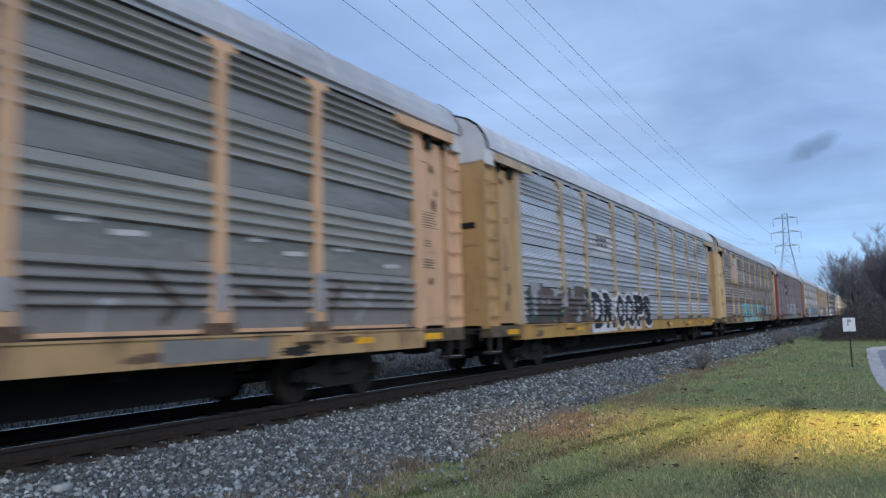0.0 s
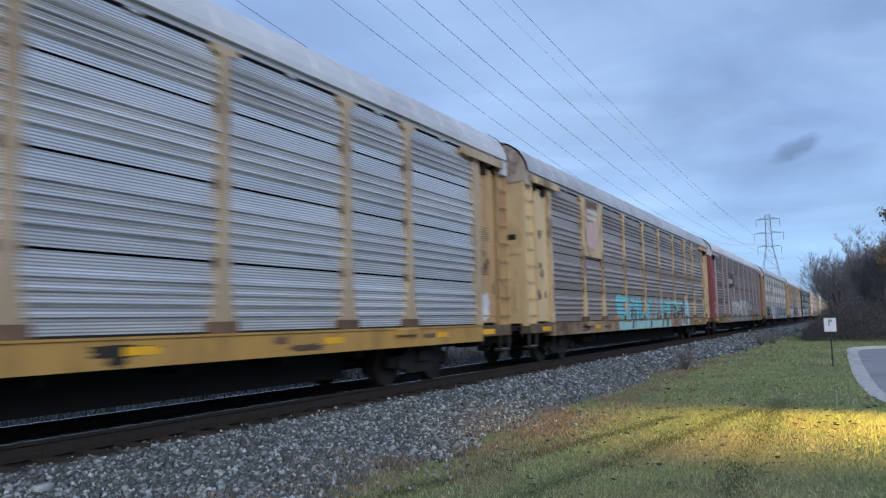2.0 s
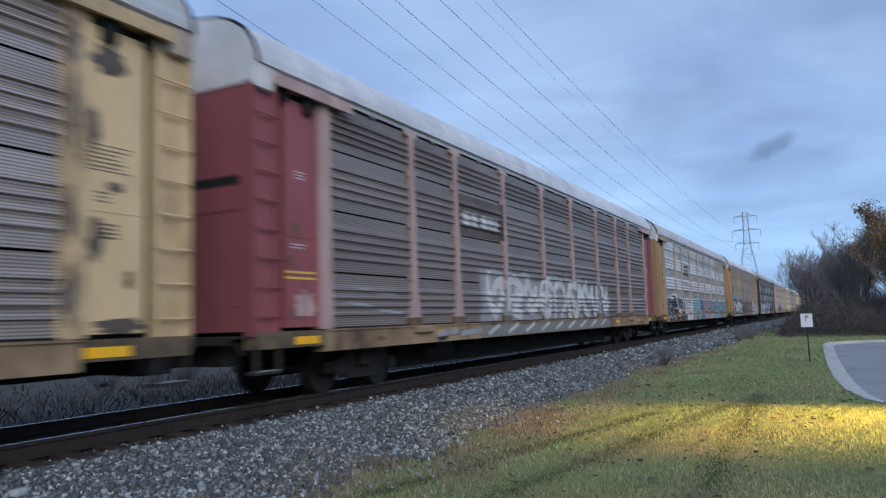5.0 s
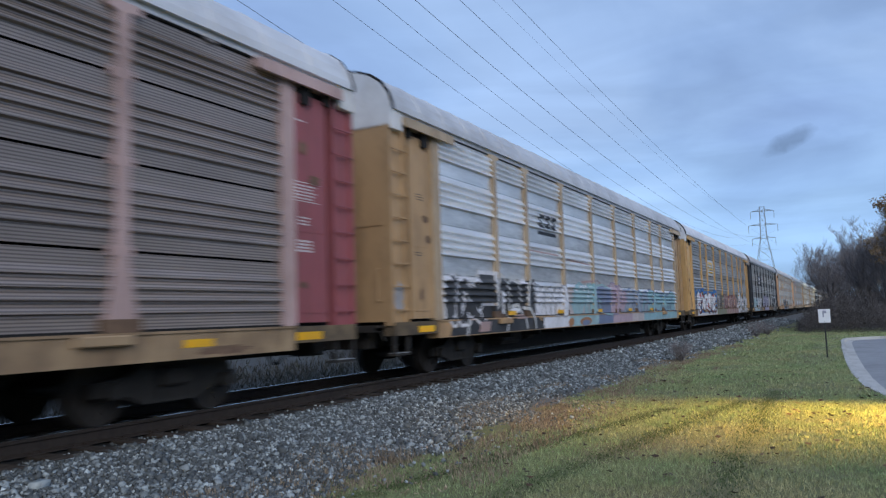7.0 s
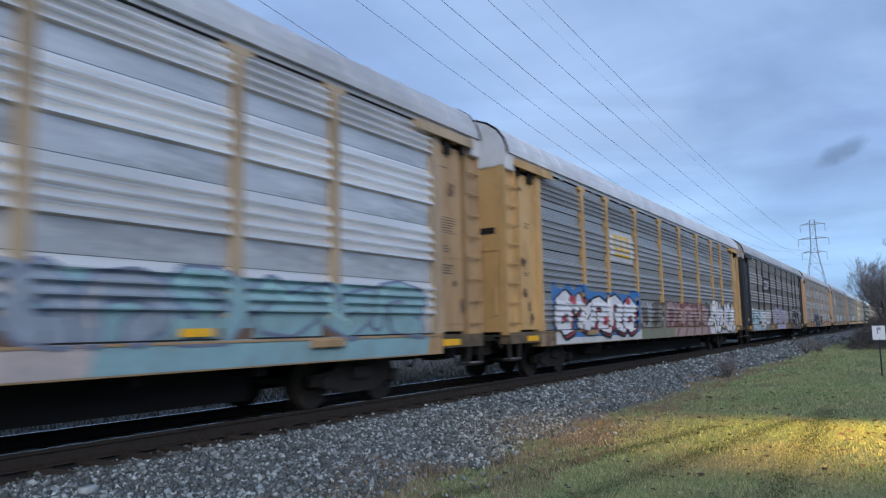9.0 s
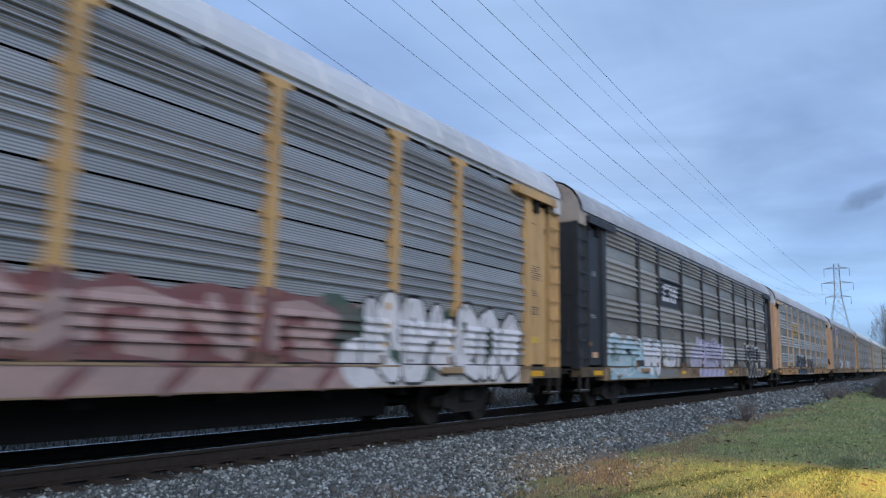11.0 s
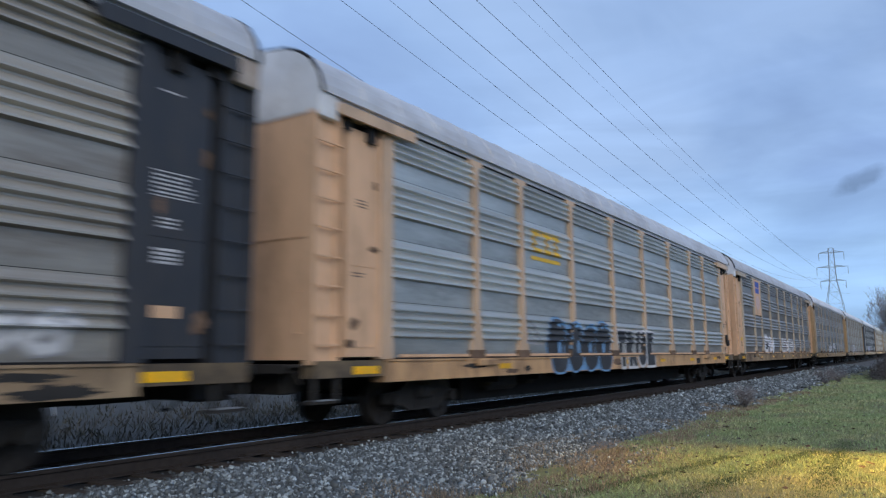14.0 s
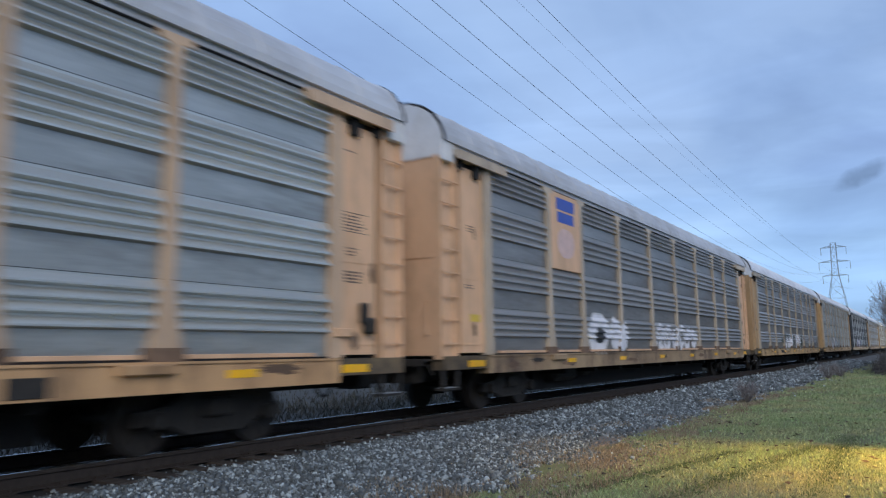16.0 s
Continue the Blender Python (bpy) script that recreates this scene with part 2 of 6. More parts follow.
M_KERB = mat("kerb_concrete", (0.42, 0.41, 0.39), (0.55, 0.54, 0.51), 4.0, 0.85, 0, 0.4, 60, (0.25, 0.23, 0.2), 0.8, 0.5)
M_BARK = mat("grey_bark", (0.075, 0.065, 0.062), (0.13, 0.115, 0.108), 6.0, 0.9, 0, 0.6, 30)
M_TWIG = mat("brush_twig", (0.19, 0.163, 0.155), (0.30, 0.262, 0.25), 1.5, 0.9, island=0.35)
M_BRUSH = mat("thicket_twig", (0.065, 0.057, 0.054), (0.125, 0.11, 0.104), 1.5, 0.9, island=0.4)
M_BROWNLEAF = mat("withered_leaf", (0.26, 0.17, 0.08), (0.42, 0.28, 0.14), 1.0, 0.8, island=0.4)
M_SCREEN = mat("far_woodland", (0.035, 0.03, 0.027), (0.075, 0.065, 0.058), 0.8, 0.95, 0, 0.8, 2, (0.02, 0.02, 0.016), 0.3, 0.5)
M_GALV = mat("galvanised_lattice", (0.26, 0.28, 0.30), (0.34, 0.36, 0.38), 2.0, 0.6, 0.4)
M_WIRE = mat("conductor", (0.02, 0.022, 0.03), (0.03, 0.032, 0.04), 2.0, 0.6, 0.3)
M_SIGN = mat("sign_face", (0.78, 0.79, 0.8), (0.85, 0.85, 0.86), 3.0, 0.5)
M_SIGNMARK = mat("sign_print", (0.30, 0.31, 0.38), (0.36, 0.37, 0.44), 3.0, 0.6)
M_POST = mat("sign_post_steel", (0.03, 0.035, 0.03), (0.05, 0.055, 0.05), 5.0, 0.6, 0.4)
M_LAMP = glow("sodium_lens", (1.0, 0.62, 0.12), 6.0)


# ---- mesh helpers ----
def box(bm, x0, x1, y0, y1, z0, z1, bevel=0.0):
    vs = [bm.verts.new((x, y, z)) for x in (x0, x1) for y in (y0, y1) for z in (z0, z1)]
    fs = [bm.faces.new([vs[i] for i in q]) for q in ((0, 1, 3, 2), (4, 6, 7, 5), (0, 4, 5, 1), (2, 3, 7, 6), (0, 2, 6, 4), (1, 5, 7, 3))]
    if bevel:
        es = list({e for f in fs for e in f.edges})
        bmesh.ops.bevel(bm, geom=es, offset=bevel, segments=1, affect="EDGES")


def tube(bm, a, b, r0, r1, n=6, caps=True):
    a, b = Vector(a), Vector(b)
    d = (b - a).normalized()
    u = d.orthogonal().normalized()
    v = d.cross(u)
    rings = []
    for c, r in ((a, r0), (b, r1)):
        rings.append([bm.verts.new(c + (u * math.cos(2 * math.pi * i / n) + v * math.sin(2 * math.pi * i / n)) * r) for i in range(n)])
    for i in range(n):
        bm.faces.new((rings[0][i], rings[0][(i + 1) % n], rings[1][(i + 1) % n], rings[1][i]))
    if caps:
        bm.faces.new(rings[0][::-1])
        bm.faces.new(rings[1])


def hose(bm, pts, r, n=6):
    """One round tube through the points."""
    pts = [Vector(p) for p in pts]
    rings = []
    for i, p in enumerate(pts):
        d = (pts[min(i + 1, len(pts) - 1)] - pts[max(i - 1, 0)]).normalized()
        u = d.cross(Vector((0.31, 0.17, 0.93))).normalized()
        v = d.cross(u)
        rings.append([bm.verts.new(p + (u * math.cos(2 * math.pi * k / n) + v * math.sin(2 * math.pi * k / n)) * r) for k in range(n)])
    for a, b in zip(rings, rings[1:]):
        for k in range(n):
            bm.faces.new((a[k], a[(k + 1) % n], b[(k + 1) % n], b[k]))
    bm.faces.new(rings[0][::-1])
    bm.faces.new(rings[-1])


def prism(bm, outline, y0, y1):
    """A closed outline of (x, z) drawn out along y."""
    a = [bm.verts.new((x, y0, z)) for x, z in outline]
    b = [bm.verts.new((x, y1, z)) for x, z in outline]
    n = len(outline)
    for i in range(n):
        bm.faces.new((a[i], a[(i + 1) % n], b[(i + 1) % n], b[i]))
    bm.faces.new(a[::-1])
    bm.faces.new(b)


def mesh_of(name, bm, smooth=False):
    bmesh.ops.recalc_face_normals(bm, faces=bm.faces)
    me = bpy.data.meshes.new(name)
    bm.to_mesh(me)
    bm.free()
    if smooth:
        for f in me.polygons:
            f.use_smooth = True
    return me


def put(name, me, material, parent=None, m=None, label=""):
    """An object on shared mesh data, with a material of its own."""
    ob = new(name, me)
    if not me.materials:
        me.materials.append(material)
    if me.materials[0] != material:
        ob.material_slots[0].link = "OBJECT"
        ob.material_slots[0].material = material
    if parent:
        ob.parent = parent
    if m is not None:
        ob.matrix_basis = m
    if label:
        ob["label"] = label
    return ob


def part(name, bm, material, parent, label="", smooth=False):
    return put(name, mesh_of(name, bm, smooth), material, parent, None, label)


def raw(name, verts, faces, material):
    me = bpy.data.meshes.new(name)
    me.from_pydata(verts, [], faces)
    me.materials.append(material)
    return new(name, me)


def raw_np(name, verts, tris, material):
    """A mesh of loose triangles or quads from arrays."""
    me = bpy.data.meshes.new(name)
    k = tris.shape[1]
    me.vertices.add(len(verts)); me.vertices.foreach_set("co", verts.astype(np.float32).ravel())
    me.loops.add(tris.size); me.loops.foreach_set("vertex_index", tris.astype(np.int32).ravel())
    me.polygons.add(len(tris)); me.polygons.foreach_set("loop_start", np.arange(0, tris.size, k, dtype=np.int32))
    me.update(calc_edges=True)
    me.validate()
    me.materials.append(material)
    return new(name, me)


# ---- ground, ballast, track, car park ----
GZ = -0.46  # lawn level; the rail heads are at 0
rng = np.random.default_rng(7)


def lump(x, y):
    return (0.3 if x > 7.8 else 1.0) * 0.025 * noise.noise((x * 0.6, y * 0.6, 0.0)) + 0.04 * noise.noise((x * 0.13, y * 0.13, 5.0))


KERB_LINE = [(34.0, 11.6), (16.0, 12.3), (12.2, 12.8), (10.6, 13.4), (9.75, 14.2), (9.3, 15.4), (9.0, 17.2), (8.82, 20.0), (8.7, 23.5), (8.55, 30.0), (8.45, 38.0), (8.6, 40.2), (9.3, 41.3), (11.0, 42.6), (34.0, 44.5)]


def in_lot(x, y, grow=0.0):
    """Whether places lie in the car park, by crossing count round its edge."""
    x, y = np.asarray(x, float), np.asarray(y, float)
    e = KERB_LINE + [(60.0, 44.5), (60.0, 11.6)]
    inside = np.zeros(x.shape, bool)
    for (ax, ay), (bx, by) in zip(e, e[1:] + e[:1]):
        hit = (ay > y) != (by > y)
        if ay != by:
            inside ^= hit & (x + grow < (bx - ax) * (y - ay) / (by - ay) + ax)
    return inside


def build_ground():
    xs = sorted({-2500, -800, -200, -60, -20, -10, 40, 70, 200, 800, 2500} | {round(-6 + 0.5 * i, 2) for i in range(50)} | {round(8 + 0.125 * i, 3) for i in range(32)})
    ys = sorted({-2500, -800, -200, -60, -20, 90, 120, 160, 250, 500, 1000, 2500} | {round(-6 + 0.75 * i, 2) for i in range(108)} | {round(11.5 + 0.125 * i, 3) for i in range(36)} | {round(39 + 0.25 * i, 2) for i in range(20)})
    vs, fs = [], []
    for y in ys:
        for x in xs:
            near = abs(x) < 20 and -10 < y < 80
            z = GZ + (lump(x, y) if near else 0)
            if in_lot(x, y):
                z = GZ - 0.3
            vs.append((x, y, z))
    w = len(xs)
    for j in range(len(ys) - 1):
        for i in range(w - 1):
            fs.append((j * w + i, j * w + i + 1, (j + 1) * w + i + 1, (j + 1) * w + i))
    g = raw("ground", vs, fs, M_GRASS)
    g.data.materials.append(M_FARSOIL)
    for f in g.data.polygons:
        f.use_smooth = True
        f.material_index = 1 if f.center.x < -1 else 0
    return tagged(g, "worn autumn lawn of thin green and brown grass", "ground", kind="structure")


build_ground()


def bed_height(x):
    ax = abs(x)
    if ax < 1.55:
        return -0.215
    if ax < 4.15:
        return -0.215 - (ax - 1.55) * 0.1
    return -0.475 - (ax - 4.15) * 0.3


def build_ballast():
    xs = [-4.6, -4.1, -3.5, -3, -2.5, -2, -1.55, -1.1, -0.7, 0, 0.7, 1.1, 1.55, 1.9, 2.2, 2.5, 2.8, 3.1, 3.4, 3.7, 4.0, 4.3, 4.6]
    ys = [-40 + 0.6 * i for i in range(200)] + [80 + 8 * i for i in range(70)]
    vs, fs = [], []
    for y in ys:
        for x in xs:
            s = 1 + 0.1 * noise.noise((0.0, y * 0.35, 3.0)) + 0.05 * noise.noise((2.0, y * 1.3, 3.0)) if abs(x) > 1.6 else 1
            vs.append((x * s, y, bed_height(x) + 0.02 * noise.noise((x * 2, y * 2, 1.0))))
    w = len(xs)
    for j in range(len(ys) - 1):
        for i in range(w - 1):
            fs.append((j * w + i, j * w + i + 1, (j + 1) * w + i + 1, (j + 1) * w + i))
    bed = raw("ballast_bed", vs, fs, M_BALLAST)
    bed.data.materials.append(M_SHADEBED)
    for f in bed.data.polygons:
        # the strip below the wagons takes the colour with shade in it
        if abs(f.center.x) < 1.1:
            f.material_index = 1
    return tagged(bed, "bed of grey crushed stone under the rails", "ballast", kind="structure")


build_ballast()


def scatter_stones():
    """Crushed stones, sharp six-sided lumps, denser and finer close by."""
    pts = []
    for y0, y1, per in ((2.0, 13.0, 1000), (13.0, 24.0, 520), (24.0, 48.0, 170), (48.0, 90.0, 40)):
        n = int((y1 - y0) * 4.05 * per)
        x = rng.uniform(0.95, 5.0, n); y = rng.uniform(y0, y1, n)
        edge = 4.0 + 0.25 * np.sin(y * 0.8) + 0.2 * np.sin(y * 2.3 + 1)
        edge = edge + 0.35 * np.array([noise.noise((0.0, q * 0.9, 4.0)) for q in y]) + 0.5 * np.clip((9.5 - y) / 3, 0, 1)
        on_tie = (np.abs((y + 14 + 0.265) % 0.53 - 0.265) < 0.125) & (x < 1.36)
        keep = (rng.random(n) < np.clip((edge - x) / 0.7 + 0.12, 0.02, 1) * np.clip((x - 1.2) / 0.25, 0.05, 1)) & ~on_tie
        pts.append(np.stack([x, y, np.full(n, (0.029, 0.034, 0.052, 0.08)[len(pts)])], 1)[keep])
    fx = rng.uniform(-4.0, -1.4, 9000); fy = rng.uniform(1, 30, 9000)
    pts.append(np.stack([fx, fy, np.full(9000, 0.04)], 1))
    p = np.concatenate(pts)
    n = len(p)
    base = np.array([(x, y, z) for x in (-1, 1) for y in (-1, 1) for z in (-1, 1)], float)
    quads = np.array([(0, 1, 3, 2), (4, 6, 7, 5), (0, 4, 5, 1), (2, 3, 7, 6), (0, 2, 6, 4), (1, 5, 7, 3)])
    v = base[None] * (1 + rng.uniform(-0.45, 0.35, (n, 8, 3))) * rng.uniform(0.42, 1.0, (n, 1, 3))
    q = rng.normal(size=(n, 4)); q /= np.linalg.norm(q, axis=1, keepdims=True)
    a, b, c, d = q.T
    R = np.stack([np.stack([1 - 2 * (c * c + d * d), 2 * (b * c - a * d), 2 * (b * d + a * c)], 1), np.stack([2 * (b * c + a * d), 1 - 2 * (b * b + d * d), 2 * (c * d - a * b)], 1), np.stack([2 * (b * d - a * c), 2 * (c * d + a * b), 1 - 2 * (b * b + c * c)], 1)], 1)
    size = p[:, 2] * rng.lognormal(0, 0.3, n) * np.where(rng.random(n) < 0.002, 2.0, 1.0)
    v = np.einsum("nij,nkj->nki", R, v) * size[:, None, None] * 0.62
    z = np.maximum(np.array([bed_height(x) for x in p[:, 0]]), GZ) + size * 0.3
    v += np.stack([p[:, 0], p[:, 1], z], 1)[:, None]
    f = quads[None] + (np.arange(n) * 8)[:, None, None]
    return tagged(raw_np("ballast_stones", v.reshape(-1, 3), f.reshape(-1, 4), M_STONE), "loose angular grey and white crushed stones", "ballast", kind="stuff")


scatter_stones()


def build_car_park():
    vs = [(x, y, GZ - 0.10) for x, y in KERB_LINE] + [(60, 44.5, GZ - 0.10), (60, 11.6, GZ - 0.10)]
    bm = bmesh.new()
    f = bm.faces.new([bm.verts.new(v) for v in vs])
    r = bmesh.ops.extrude_face_region(bm, geom=[f])
    for v in r["geom"]:
        if isinstance(v, bmesh.types.BMVert):
            v.co.z -= 0.08
    tagged(part("car_park", bm, M_ASPHALT, None), "pale worn asphalt of an empty car park", "pavement", kind="structure")
    # kerb with its gutter, following the edge; cast in lengths
    k = new("kerb")
    tagged(k, "pale concrete kerb and gutter round the car park", "kerb", kind="structure")
    pts = [Vector((x, y, 0)) for x, y in KERB_LINE]
    fine = []
    for a, b in zip(pts, pts[1:]):
        n = max(1, int((b - a).length / 1.5))
        fine += [a.lerp(b, i / n) for i in range(n)]
    fine.append(pts[-1])

    def side(i):
        d = (fine[min(i + 1, len(fine) - 1)] - fine[max(i - 1, 0)]).normalized()
        return Vector((d.y, -d.x, 0))
    prof = ((-0.10, -0.2), (-0.10, 0.02), (0.03, 0.025), (0.06, -0.08), (0.32, -0.092), (0.32, -0.2))
    for i in range(len(fine) - 1):
        bm = bmesh.new()
        ends = []
        for j, sh in ((i, 0.004), (i + 1, -0.004)):
            d = (fine[i + 1] - fine[i]).normalized()
            ends.append([bm.verts.new(fine[j] + side(j) * o + d * sh + Vector((0, 0, GZ + h))) for o, h in prof])
        for q in range(len(prof)):
            w = (q + 1) % len(prof)
            bm.faces.new((ends[0][q], ends[0][w], ends[1][w], ends[1][q]))
        bm.faces.new(ends[0][::-1]); bm.faces.new(ends[1])
        part("kerb_stone", bm, M_KERB, k)


build_car_park()


def build_track():
    track = new("railway_track")
    tagged(track, "single railway track with rusty rails on dark timber ties", "railway track", kind="structure")
    web = [(-0.075, -0.186), (0.075, -0.186), (0.075, -0.172), (0.012, -0.15), (0.010, -0.05), (0.037, -0.04), (0.037, -0.006), (0.03, -0.001), (-0.03, -0.001), (-0.037, -0.006), (-0.037, -0.04), (-0.010, -0.05), (-0.012, -0.15), (-0.075, -0.172)]
    for x in (-0.753, 0.753):
        y = -60.0
        while y < 560:
            step = 11.9 if y < 60 else 50.0
            bm = bmesh.new()
            prism(bm, [(x + a, b) for a, b in web], y, min(y + step - 0.006, 560))
            r = part("rail", bm, M_RAILSIDE, track, "rusty steel rail")
            bm = bmesh.new()
            box(bm, x - 0.017, x + 0.017, y, min(y + step - 0.006, 560), -0.001, 0.0025)
            part("running_surface", bm, M_RAILTOP, r, "shiny worn rail head")
            y += step
    bm = bmesh.new()
    box(bm, -1.36, 1.36, -0.115, 0.115, -0.36, -0.186, 0.008)
    tie = mesh_of("tie", bm)
    bm = bmesh.new()
    box(bm, -0.09, 0.17, -0.1, 0.1, -0.19, -0.178)
    for sx in (-0.065, 0.10):
        for sy in (-0.06, 0.06):
            box(bm, sx - 0.012, sx + 0.012, sy - 0.012, sy + 0.012, -0.18, -0.155)
    plate = mesh_of("tie_plate", bm)
    for i in range(240):
        y = -14 + i * 0.53
        t = put("tie", tie, M_TIE, track, pose(random.uniform(-0.09, 0.09), y + random.uniform(-0.03, 0.03), random.uniform(-0.012, 0.004), 0, 0, random.uniform(-1.5, 1.5)))
        if y < 35:
            put("tie_plate", plate, M_RAILSIDE, track, pose(0.753 - 0.035, y, 0.0))
    bm = bmesh.new()
    for i in range(800):
        y = -14 + (240 + i) * 0.53
        box(bm, -1.3, 1.3, y - 0.115, y + 0.115, -0.3, -0.19)
    tagged(part("distant_ties", bm, M_TIE, track), kind="stuff")


build_track()


# ---- plants on the ground ----
def blades(name, x, y, h, w, material, label, lean=0.5, zf=None):
    n = len(x)
    a = rng.uniform(0, 2 * np.pi, n)
    z = np.array([zf(p, q) for p, q in zip(x, y)]) if zf else np.full(n, GZ)
    dx, dy = np.cos(a) * w, np.sin(a) * w
    b = rng.uniform(0, 2 * np.pi, n)
    l = h * rng.uniform(0, lean, n)
    v = np.stack([np.stack([x - dx, y - dy, z - 0.01], 1), np.stack([x + dx, y + dy, z - 0.01], 1), np.stack([x + np.cos(b) * l, y + np.sin(b) * l, z + h], 1)], 1)
    f = np.arange(n * 3).reshape(n, 3)
    return tagged(raw_np(name, v.reshape(-1, 3), f, material), label, "grass", kind="stuff")


STREAKS = ((7.42, 15.2, -0.025, 0.24), (6.95, 13.3, 0.155, 0.2), (5.9, 12.0, 0.2, 0.16))  # x, y of the far end, slope, half width


def on_lawn(x, y):
    edge = 3.75 + 0.2 * np.sin(y * 0.55 + 0.5) + 0.15 * np.sin(y * 1.7) + 0.55 * np.clip((9.5 - y) / 3, 0, 1) + 1.0 * np.exp(-((y - 10.7) / 1.5) ** 2)
    lot = in_lot(x, y, 0.1) | in_lot(x, y)
    bare = np.array([noise.noise((p * 0.7, q * 0.45, 9.0)) for p, q in zip(x, y)])
    keep = np.clip((x - edge) / 0.9, 0, 1) * np.clip(0.85 + bare * 1.3, 0.3, 1)
    # long bands, thinly grown
    for rx, ry, slope, w in STREAKS:
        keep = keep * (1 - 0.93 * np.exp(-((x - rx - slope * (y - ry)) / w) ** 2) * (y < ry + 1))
    return (rng.random(len(x)) < keep) & ~lot


def grow_lawn():
    X, Y, H, Wd = [], [], [], []
    for y0, y1, per, h, w in ((4.0, 9.0, 3600, 0.033, 0.004), (9.0, 15.0, 2000, 0.038, 0.006), (15.0, 26.0, 800, 0.045, 0.0095), (26.0, 60.0, 200, 0.055, 0.018)):
        n = int((y1 - y0) * 8.0 * per)
        x = rng.uniform(3.4, 11.4, n); y = rng.uniform(y0, y1, n)
        k = on_lawn(x, y)
        X.append(x[k]); Y.append(y[k]); H.append(h * rng.uniform(0.5, 1.4, k.sum())); Wd.append(w * rng.uniform(0.7, 1.3, k.sum()))
    X, Y, H, Wd = map(np.concatenate, (X, Y, H, Wd))
    blades("lawn_grass", X, Y, H, Wd, M_BLADE, "short thin lawn grass, green and straw-coloured", 1.5, lambda p, q: GZ + lump(p, q))
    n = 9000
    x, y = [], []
    for rx, ry, slope, w in STREAKS:
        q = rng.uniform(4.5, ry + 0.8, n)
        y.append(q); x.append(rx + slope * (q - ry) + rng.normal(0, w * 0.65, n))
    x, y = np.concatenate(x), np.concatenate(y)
    blades("rut_grass", x, y, rng.uniform(0.008, 0.022, len(x)), rng.uniform(0.006, 0.012, len(x)), M_STREAKGRASS, "short dark green blades in long bands on the lawn", 2.0, lambda p, q: GZ + lump(p, q))


grow_lawn()


def tufts():
    """Straw-coloured tufts along the stone's edge, and rank weeds beyond the track."""
    X, Y, H = [], [], []
    for cx, cy, n, r, h in ((4.05, 7.3, 260, 0.16, 0.16), (3.9, 9.9, 160, 0.2, 0.1), (3.4, 11.3, 120, 0.2, 0.1), (4.4, 8.5, 120, 0.25, 0.1), (3.7, 13.6, 120, 0.25, 0.08), (4.4, 6.4, 120, 0.2, 0.1)):
        X.append(rng.normal(cx, r, n)); Y.append(rng.normal(cy, r, n)); H.append(h * rng.uniform(0.4, 1.3, n))
    X, Y, H = map(np.concatenate, (X, Y, H))
    blades("dry_tufts", X, Y, H, np.full(len(X), 0.005), M_DRY, "straw-coloured grass tufts at the stone's edge", 0.9, lambda p, q: bed_height(p) if p < 4.15 else GZ)
    n = 70000
    x = rng.uniform(3.0, 5.6, n); y = rng.uniform(4, 34, n)
    k = np.array([noise.noise((p * 0.9, q * 0.5, 2.0)) for p, q in zip(x, y)]) + 0.35 * (1 - np.abs(x - 4.2)) > 0.2
    blades("dry_edge_grass", x[k], y[k], rng.uniform(0.02, 0.07, k.sum()), rng.uniform(0.004, 0.008, k.sum()) * (1 + y[k] / 20), M_DRY, "withered pale grass where lawn and stone meet", 0.9, lambda p, q: bed_height(p) if p < 4.15 else GZ + lump(p, q))
    n = 9000
    x = np.concatenate([rng.normal(4.5, 0.5, n // 2), rng.normal(4.55, 0.4, n // 2)]); y = np.concatenate([rng.normal(10.7, 1.3, n // 2), rng.uniform(5.5, 20, n // 2)])
    k = (np.array([noise.noise((p * 1.3, q * 0.8, 12.0)) for p, q in zip(x, y)]) > -0.12) & (x > 3.5)
    blades("leaf_litter", x[k], y[k], rng.uniform(0.008, 0.03, k.sum()), rng.uniform(0.012, 0.03, k.sum()), M_LITTER, "brown leaf litter and bare soil beside the stone", 2.5, lambda p, q: max(bed_height(p) + 0.01, GZ + lump(p, q)))
    n = 26000
    x = -3.2 - rng.gamma(1.5, 2.2, n); y = rng.uniform(-6, 70, n)
    blades("trackside_weeds", x, y, rng.uniform(0.04, 0.17, n) * np.clip((-x - 2.2) / 2.5, 0.3, 1.5), rng.uniform(0.012, 0.03, n), M_WEED, "rank dry weeds and grass beyond the track", 1.3)


tufts()


def fallen_leaves():
    n = 520
    x = rng.uniform(4.6, 10.6, n); y = 5 + rng.gamma(2.0, 5.5, n)
    k = on_lawn(x, y)
    x, y = x[k], y[k]
    n = len(x)
    a = rng.uniform(0, 6.28, n); s = rng.uniform(0.03, 0.06, n)
    vs = []
    for i in range(n):
        z = GZ + lump(x[i], y[i]) + 0.04
        c, d = math.cos(a[i]) * s[i], math.sin(a[i]) * s[i]
        vs += [(x[i] + c, y[i] + d, z + 0.015), (x[i] - d * 0.6, y[i] + c * 0.6, z - 0.005), (x[i] - c, y[i] - d, z + 0.012), (x[i] + d * 0.6, y[i] - c * 0.6, z + rng.uniform(0, 0.03))]
    tagged(raw("fallen_leaves", vs, [(4 * i, 4 * i + 1, 4 * i + 2, 4 * i + 3) for i in range(n)], M_LEAF), "dark brown curled leaves lying on the lawn", "leaves", kind="stuff")


fallen_leaves()


